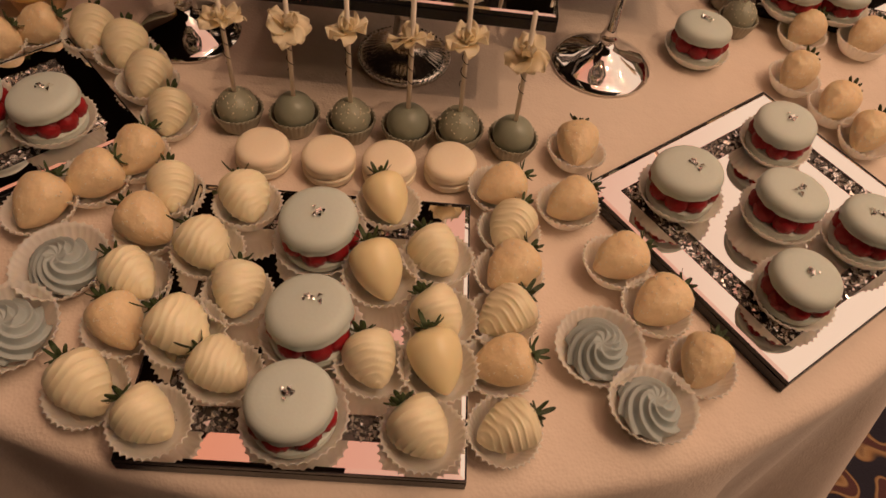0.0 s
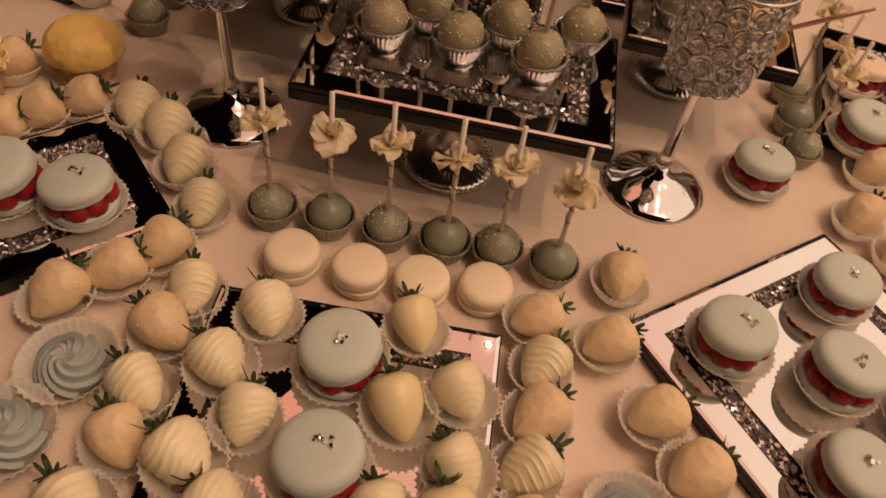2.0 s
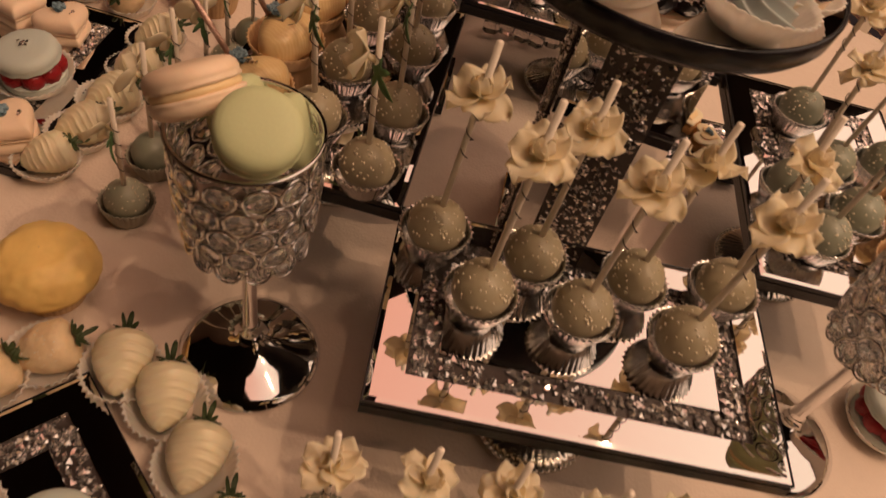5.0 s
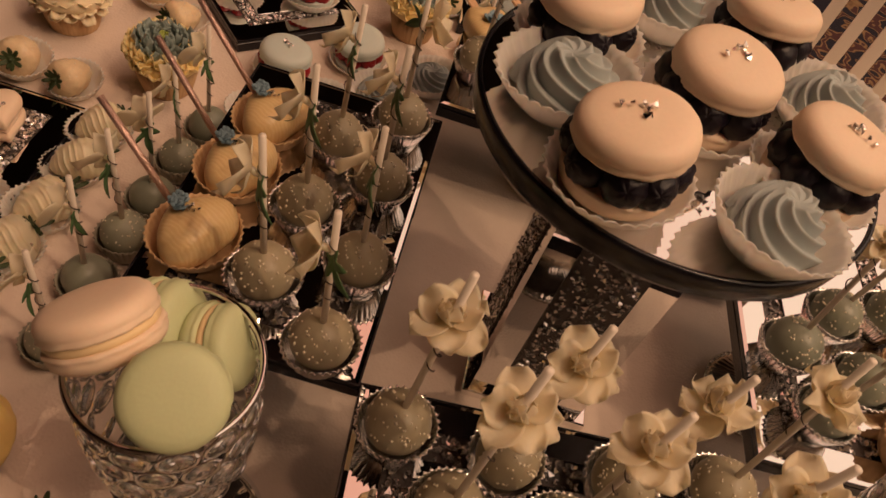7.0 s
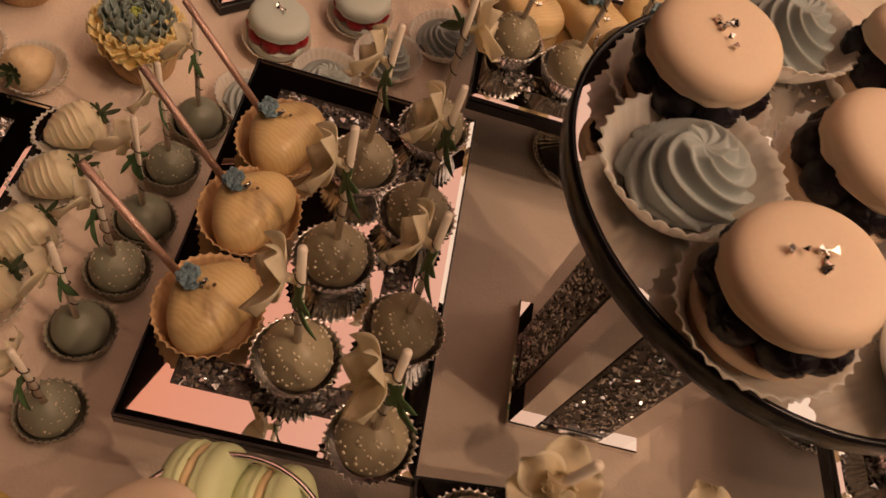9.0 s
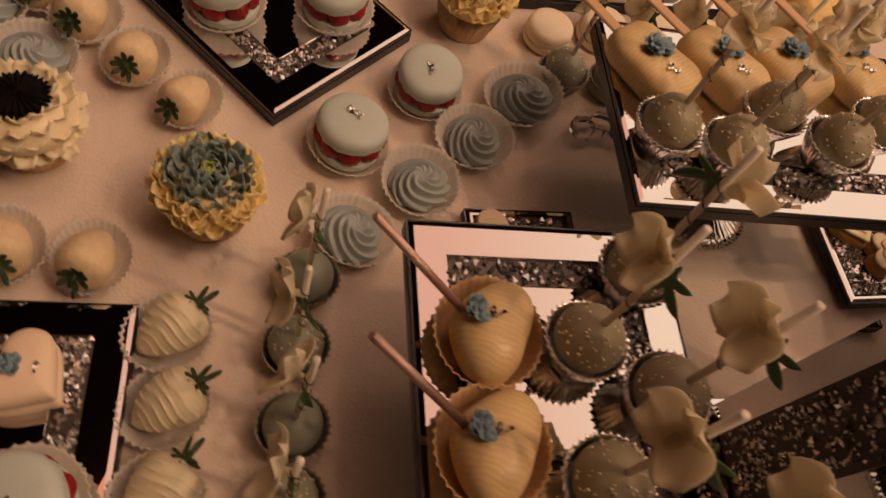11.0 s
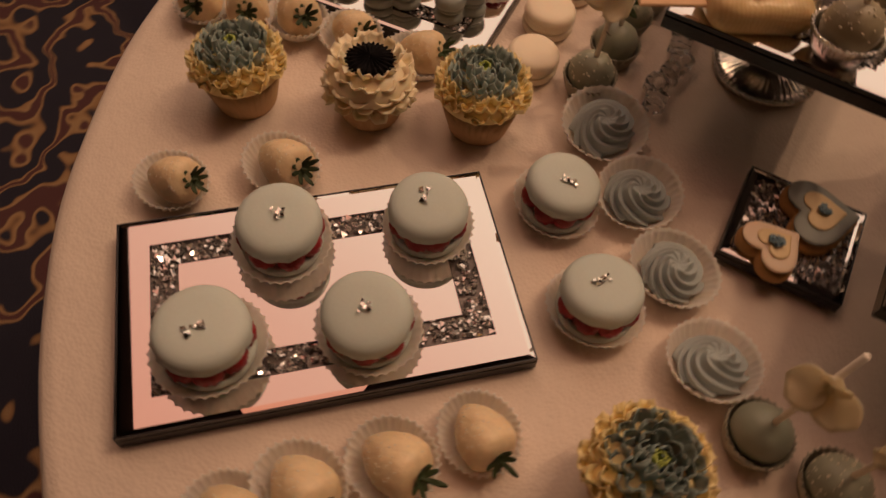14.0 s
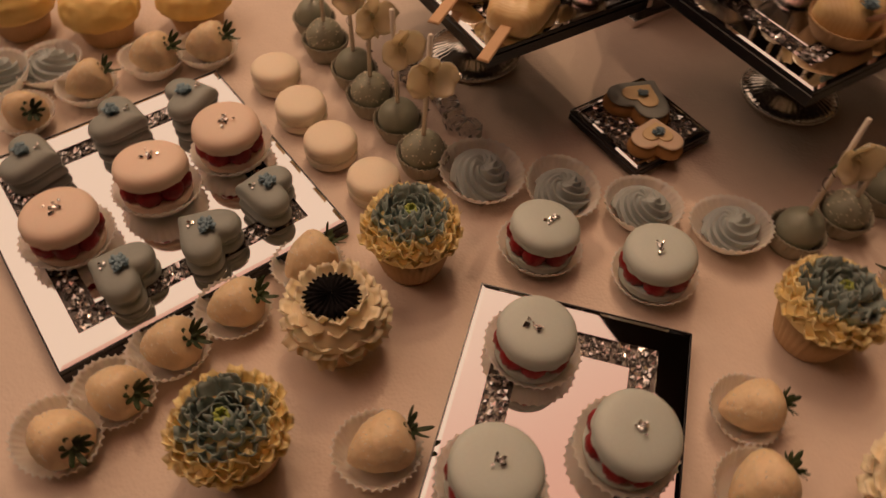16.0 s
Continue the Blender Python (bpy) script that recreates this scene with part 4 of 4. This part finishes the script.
def round_stand():
    t = thing("round_mirror_stand", "round mirror tray with black rim on a mirrored column", "cake stand")
    R, z = 0.1052, 0.2826
    part("rim", lathe([(R - 0.012, z - 0.018), (R - 0.004, z - 0.017), (R - 0.001, z - 0.013), (R, z - 0.002), (R - 0.0008, z), (R - 0.0026, z), (R - 0.003, z - 0.003), (R - 0.012, z - 0.008)], 96), BLACKEDGE, t, "thick black rim")
    part("under_plate", lathe([(0.001, z - 0.0165), (R - 0.005, z - 0.0165), (R - 0.0035, z - 0.0065), (0.001, z - 0.006)], 96), BLACKEDGE, t)
    part("mirror_ring", lathe([(R - 0.034, z - 0.006), (R - 0.0032, z - 0.006), (R - 0.0032, z - 0.0015), (R - 0.034, z - 0.0015)], 96), MIRROR, t, "", False)
    part("mirror_disc", lathe([(0.001, z - 0.0058), (R - 0.052, z - 0.0058), (R - 0.052, z - 0.002), (0.001, z - 0.002)], 96), MIRROR, t, "", False)
    rng = random.Random(5)
    spots = []
    for _ in range(1100):
        a, r = rng.uniform(0, 6.2832), rng.uniform(R - 0.051, R - 0.036)
        spots.append((r * math.cos(a), r * math.sin(a), z - 0.003))
    part("crushed_crystal", chips(rng, spots, 0.003), CRYSTAL, t, "ring of crushed crystal", False, kind="stuff")
    w, h = 0.087, z - 0.018
    off = Matrix.Translation((0.0115, 0.026, 0))
    part("column", moved(box(-w / 2, -w / 2, 0, w / 2, w / 2, h, 0.002), off), MIRROR, t, "square mirrored column", False)
    for k in range(4):
        q = off @ pose(0, 0, 0, 0, 0, 90 * k)
        spots = [(rng.uniform(-w * 0.24, w * 0.24), -w / 2 - 0.001, rng.uniform(0.014, h - 0.012)) for _ in range(750)]
        part("crystal_panel", moved(chips(rng, spots, 0.003), q), CRYSTAL, t, "crushed crystal panel", False, kind="stuff")
        part("panel_bed", moved(box(-w * 0.27, -w / 2 - 0.0012, 0.01, w * 0.27, -w / 2 - 0.0002, h - 0.008), q), CRYBACK, t, "", False)
    part("plinth", moved(box(-w / 2 - 0.006, -w / 2 - 0.006, 0.0, w / 2 + 0.006, w / 2 + 0.006, 0.0085, 0.001), off), MIRROR, t, "", False)
    return t


at(round_stand(), 0.299, 1.342, 5)
at(goblet("crystal ring goblet filled with green and peach macarons"), 0.1265, 1.153, 0)
at(goblet("crystal ring goblet filled with green macarons"), 0.511, 1.238, 20)

# ---- macarons ----
BL = "pale blue macaron with raspberries in a paper case"
m1, m2 = berry_macaron(BLUE, RASP, BL, 31), berry_macaron(BLUE, RASP, BL, 41)
spread(m1, [(0.334, 0.940), (0.365, 0.806), (0.666, 1.154), (0.673, 0.993), (0.036, 0.978), (-0.095, 1.770), (-0.109, 1.686), (0.690, 1.376), (-0.148, 1.315)], LOW, 1, 5)
spread(m2, [(0.355, 0.864), (0.588, 1.067), (0.666, 1.069), (0.732, 1.062), (0.097, 0.988), (-0.028, 1.702), (-0.176, 1.751), (0.740, 1.387)], LOW, 2, 5)
m3 = berry_macaron(BLUE, RASP, "pale blue macaron with raspberries standing on the cloth", 51)
spread(m3, [(0.600, 1.283), (0.050, 1.648), (-0.007, 1.584)], 0.0005, 3, 4)
m4 = berry_macaron(PINK, RASP, "pink macaron with dark raspberries on the mirror tray", 61)
spread(m4, [(0.190, 1.955), (0.209, 1.888), (0.229, 1.825), (0.689, 1.470), (0.746, 1.474)], LOW, 4, 5)
m5 = berry_macaron(PEACH, BLACKB, "peach macaron with blackberries in a paper case", 71, r=0.0252)
spread(m5, [(0.272, 1.270), (0.303, 1.338), (0.238, 1.362), (0.332, 1.414), (0.360, 1.315)], 0.2812, 5, 5)
m6 = plain_macaron(IVORY, "plain ivory macaron standing on the cloth", 81)
spread(m6, [(0.258, 1.015), (0.310, 1.024), (0.358, 1.033), (0.405, 1.048), (0.314, 1.763), (0.262, 1.758), (0.210, 1.751), (0.158, 1.735)], 0.0, 6, 1.5, 0.03)

g1 = plain_macaron(GREEN, "pistachio green macaron leaning in the goblet", 91, "goblet macarons", 0.0198)


def leaning(cx, cy, cz, nx, ny, nz):
    """A pose that centres a macaron at a place, its axis along the given way."""
    n = Vector((nx, ny, nz)).normalized()
    eye = Vector((cx, cy, cz)) - n * 0.0125
    return look(eye, eye - n, 0)


g1.matrix_basis = leaning(0.143, 1.132, 0.232, 0.22, -0.45, 0.86)
copy_thing(g1, leaning(0.112, 1.176, 0.198, 0.92, 0.12, 0.35))
copy_thing(g1, leaning(0.138, 1.176, 0.196, 0.92, 0.15, 0.38))
copy_thing(g1, leaning(0.500, 1.215, 0.226, 0.1, -0.45, 0.86))
copy_thing(g1, leaning(0.530, 1.250, 0.214, 0.85, 0.2, 0.4))
copy_thing(g1, leaning(0.496, 1.252, 0.214, -0.7, 0.3, 0.5))
g2 = plain_macaron(PEACH, "peach macaron with yellow filling leaning in the goblet", 92, "goblet macarons", 0.0228)
g2.matrix_basis = leaning(0.103, 1.149, 0.229, -0.5, 0.35, 0.8)

# ---- strawberries ----
SD, SP, SC = "ivory chocolate strawberry with drizzled stripes", "smooth yellow-ivory chocolate dipped strawberry", "white chocolate strawberry rolled in coconut"
d1, d2, d3 = (strawberry("drizzle", s, SD) for s in (101, 102, 103))
spread(d1, [(0.273, 0.952, 126), (0.263, 0.905, 148), (0.298, 0.878, 103), (0.276, 0.842, 158), (0.311, 0.821, 160)], LOW, 11, 6, 0.06)
spread(d2, [(0.417, 0.946, 140), (0.432, 0.900, 143), (0.398, 0.852, 127), (0.441, 0.816, 146), (0.282, 0.781, 162)], LOW, 12, 6, 0.06)
spread(d3, [(0.219, 0.875, 152), (0.231, 0.795, 146), (0.210, 0.957, 116), (0.170, 1.032, 103), (0.464, 0.998, 71), (0.477, 0.920, 48), (0.491, 0.839, 36),
            (0.059, 1.104, 109), (0.096, 1.095, 108), (0.134, 1.064, 97), (-0.099, 1.422, 42), (-0.091, 1.377, 32), (-0.089, 1.326, 59), (-0.087, 1.283, 55), (-0.090, 1.245, 45)], 0.0, 13, 6, 0.06)
spread(strawberry("plain", 104, SP), [(0.370, 0.984, 127), (0.383, 0.921, 127), (0.438, 0.864, 124)], LOW, 14, 5, 0.05)
c1, c2, c3 = (strawberry("coco", s, SC) for s in (105, 106, 107))
spread(c1, [(0.209, 0.922, 158), (0.227, 0.840, 144), (0.149, 0.949, 53), (0.128, 0.916, 82), (0.168, 0.983, 80), (0.448, 1.037, 41), (0.472, 0.958, 59), (0.481, 0.882, 22),
            (0.506, 1.037, 42), (0.502, 1.101, 97), (0.548, 0.992, 39), (0.580, 0.960, 47), (0.615, 0.923, 70)], 0.0, 15, 5, 0.05)
spread(c2, [(0.695, 1.268, 61), (0.730, 1.234, 56), (0.755, 1.203, 63), (0.708, 1.343, 47), (0.768, 1.350, 48), (-0.028, 1.039, 29), (-0.008, 1.066, 56), (0.014, 1.096, 39),
            (-0.239, 1.677, -96), (-0.205, 1.656, -100), (-0.162, 1.624, -89), (-0.120, 1.595, -114), (-0.204, 1.462, -71), (-0.155, 1.462, -99)], 0.0, 16, 5, 0.05)
spread(c3, [(0.045, 1.986, -147), (0.060, 1.950, -133), (0.075, 1.911, -117), (0.090, 1.864, -105), (0.104, 1.807, -76), (-0.045, 1.817, -92), (-0.100, 1.867, -74),
            (0.367, 1.914, -90), (0.379, 1.856, -114), (0.375, 1.806, -114), (0.351, 1.967, -149), (-0.072, 1.108, 60)], 0.0, 17, 5, 0.05)

# ---- rosettes, cupcakes ----
RL = "blue-grey buttercream rosette in a paper case"
spread(rosette(111, RL), [(0.168, 0.873), (0.163, 0.817), (0.542, 0.916), (0.581, 0.880), (-0.229, 1.612), (-0.274, 1.649), (0.407, 1.939), (0.408, 1.985)], 0.0, 21, 7, 0.06)
spread(rosette(112, RL), [(0.001, 1.505), (0.048, 1.556), (0.091, 1.604), (0.132, 1.654)], 0.0, 22, 7, 0.06)
spread(rosette(113, RL, 1.2), [(0.239, 1.314), (0.340, 1.270), (0.281, 1.416), (0.370, 1.380)], 0.2822, 23, 6, 0.05)
spread(cupcake("succulent", 121, "cupcake piped as a blue-green succulent in yellow petals"), [(-0.092, 1.513), (-0.006, 1.891), (0.083, 1.736), (-0.084, 1.070)], 0.0, 24, 2, 0.03)
spread(cupcake("anemone", 122, "cupcake piped as an ivory anemone with black centre"), [(-0.211, 1.547), (0.043, 1.809)], 0.0, 25, 2, 0.03)
spread(cupcake("swirl", 123, "cupcake with smooth yellow buttercream"), [(-0.019, 1.144), (0.492, 1.955), (0.450, 1.885), (0.432, 1.803)], 0.0, 26, 2, 0.03)

# ---- cake pops ----
PL = "cake pop with silk flower on its stick"
s1 = cake_pop(SAGE, 131, "sprinkled sage cake pop with cream silk flower", stick=0.124, fz=0.103)
s2 = cake_pop(SLATE, 132, "smooth slate-green cake pop with cream silk flower", False, stick=0.122, fz=0.101)
spread(s1, [(0.220, 1.053), (0.313, 1.071), (0.402, 1.090), (0.626, 1.440), (0.639, 1.341)], 0.0, 31, 2, 0.03)
spread(s2, [(0.266, 1.063), (0.360, 1.080), (0.448, 1.095), (0.630, 1.386)], 0.0, 32, 2, 0.03)
s3 = cake_pop(TAUPE, 133, "sprinkled sage cake pop in silver foil case", True, True, stick=0.132, fz=0.119)
spread(s3, [(0.224, 1.205), (0.263, 1.170), (0.286, 1.211), (0.322, 1.182), (0.350, 1.222), (0.385, 1.190), (0.408, 1.240)], P, 33, 2, 0.03)
s4 = cake_pop(SLATE, 134, "slate cake pop in silver foil with silk flower", True, True, stick=0.128, fz=0.116)
spread(s4, [(0.456, 1.366), (0.468, 1.470), (0.489, 1.410), (0.505, 1.358), (0.478, 1.322), (0.535, 1.430)], P, 34, 2, 0.03)
s5 = cake_pop(TAUPE, 135, "sprinkled taupe cake pop with white orchid", True, True, stick=0.105, fz=0.10, side=True)
spread(s5, [(0.168, 1.235, 200), (0.120, 1.264, 190), (0.167, 1.297, 170), (0.154, 1.370, 180), (0.119, 1.325, 190), (0.113, 1.393, 175), (0.148, 1.438, 20)], P, 35, 2, 0.03)
s6 = cake_pop(SAGE, 136, "sprinkled sage cake pop with white orchid", True, False, stick=0.105, fz=0.095, side=True)
spread(s6, [(-0.025, 1.418, 190), (-0.020, 1.327, 170), (-0.013, 1.228, 180), (0.339, 1.707, 200), (0.252, 1.698, 190), (0.168, 1.688, 170)], 0.0, 36, 2, 0.03)
s7 = cake_pop(SLATE, 137, "smooth slate cake pop with white orchid", False, False, stick=0.105, fz=0.095, side=True)
spread(s7, [(-0.024, 1.466, 180), (-0.022, 1.369, 160), (-0.021, 1.281, 200), (0.376, 1.704, 170), (0.290, 1.698, 190), (0.213, 1.689, 200)], 0.0, 37, 2, 0.03)
s8 = cake_pop(TAUPE, 138, "sprinkled taupe cake pop in silver foil case", True, True, stick=0.110, fz=0.096)
spread(s8, [(0.181, 1.543), (0.226, 1.536), (0.263, 1.573), (0.305, 1.553), (0.345, 1.578)], P, 38, 2, 0.03)
spread(heart_pop(141, "caramel heart cake pop with blue sugar flower"), [(0.066, 1.394, 72), (0.067, 1.338, 72), (0.070, 1.277, 72), (0.552, 1.385, 250), (0.545, 1.325, 250)], P, 39, 2, 0.02)
spread(cakesicle(142, "caramel cakesicle with blue sugar flowers"), [(0.182, 1.600, 129), (0.236, 1.611, 129), (0.290, 1.624, 127), (0.343, 1.638, 125)], P, 40, 1, 0.02)
spread(heart_macaron(GREYHEART, "grey-blue heart macaron with sugar flower", 151), [(0.272, 1.965, -24), (0.287, 1.898, -28), (0.290, 1.840, -8), (0.138, 1.927, 143), (0.146, 1.868, 128), (0.167, 1.817, 156)], LOW, 41, 3, 0.03)
spread(heart_macaron(PEACH, "peach heart macaron with blue sugar flower", 152), [(-0.165, 1.381, 60), (-0.214, 1.383, 30), (-0.121, 1.248, 80)], LOW, 42, 3, 0.05)

# ---- cookies and small decorations ----
at(heart_cookie(GREYHEART, 161, 0.029, "grey iced heart cookie on a small tray"), 0.143, 1.492, 30, LOW)
at(heart_cookie(PEACH, 162, 0.0225, "peach iced heart cookie on a small tray"), 0.099, 1.509, 60, LOW)
at(heart_cookie(PALECR, 163, 0.019, "cream iced heart cookie on a small tray"), 0.413, 1.568, 20, LOW)
at(heart_cookie(PALECR, 164, 0.019, "pale iced heart cookie leaning on its neighbour"), 0.436, 1.545, 80, LOW)
at(crystal_strand("short strand of clear faceted crystal beads"), 0.236, 1.643, 8)


def slatted_chair():
    """A white slatted chair standing beyond the table."""
    t = thing("slatted_chair", "white slatted chair beyond the table", "chair")
    W = STICK
    part("seat", box(-0.2, -0.2, 0.43, 0.2, 0.2, 0.47, 0.012), W, t, "", False)
    for sx in (-0.18, 0.18):
        part("leg", tube([(sx, -0.18, 0.43), (sx * 1.08, -0.2, 0)], 0.016, 10), W, t)
        part("leg", tube([(sx, 0.18, 0.43), (sx * 1.08, 0.22, 0)], 0.016, 10), W, t)
        part("back_post", tube([(sx, 0.19, 0.46), (sx, 0.24, 0.92)], 0.016, 10), W, t)
    part("top_rail", box(-0.2, 0.225, 0.9, 0.2, 0.255, 0.95, 0.008), W, t, "", False)
    slat = mesh_from("slat", *moved(box(-0.014, -0.008, 0, 0.014, 0.008, 0.45, 0.003), pose(0, 0.19, 0.46, -6, 0, 0)), W, False)
    for k in range(5):
        part("slat", slat, W, t, m=Matrix.Translation((-0.12 + 0.06 * k, 0, 0)))
    return t


at(slatted_chair(), 0.78, 2.42, -20, FLOOR)
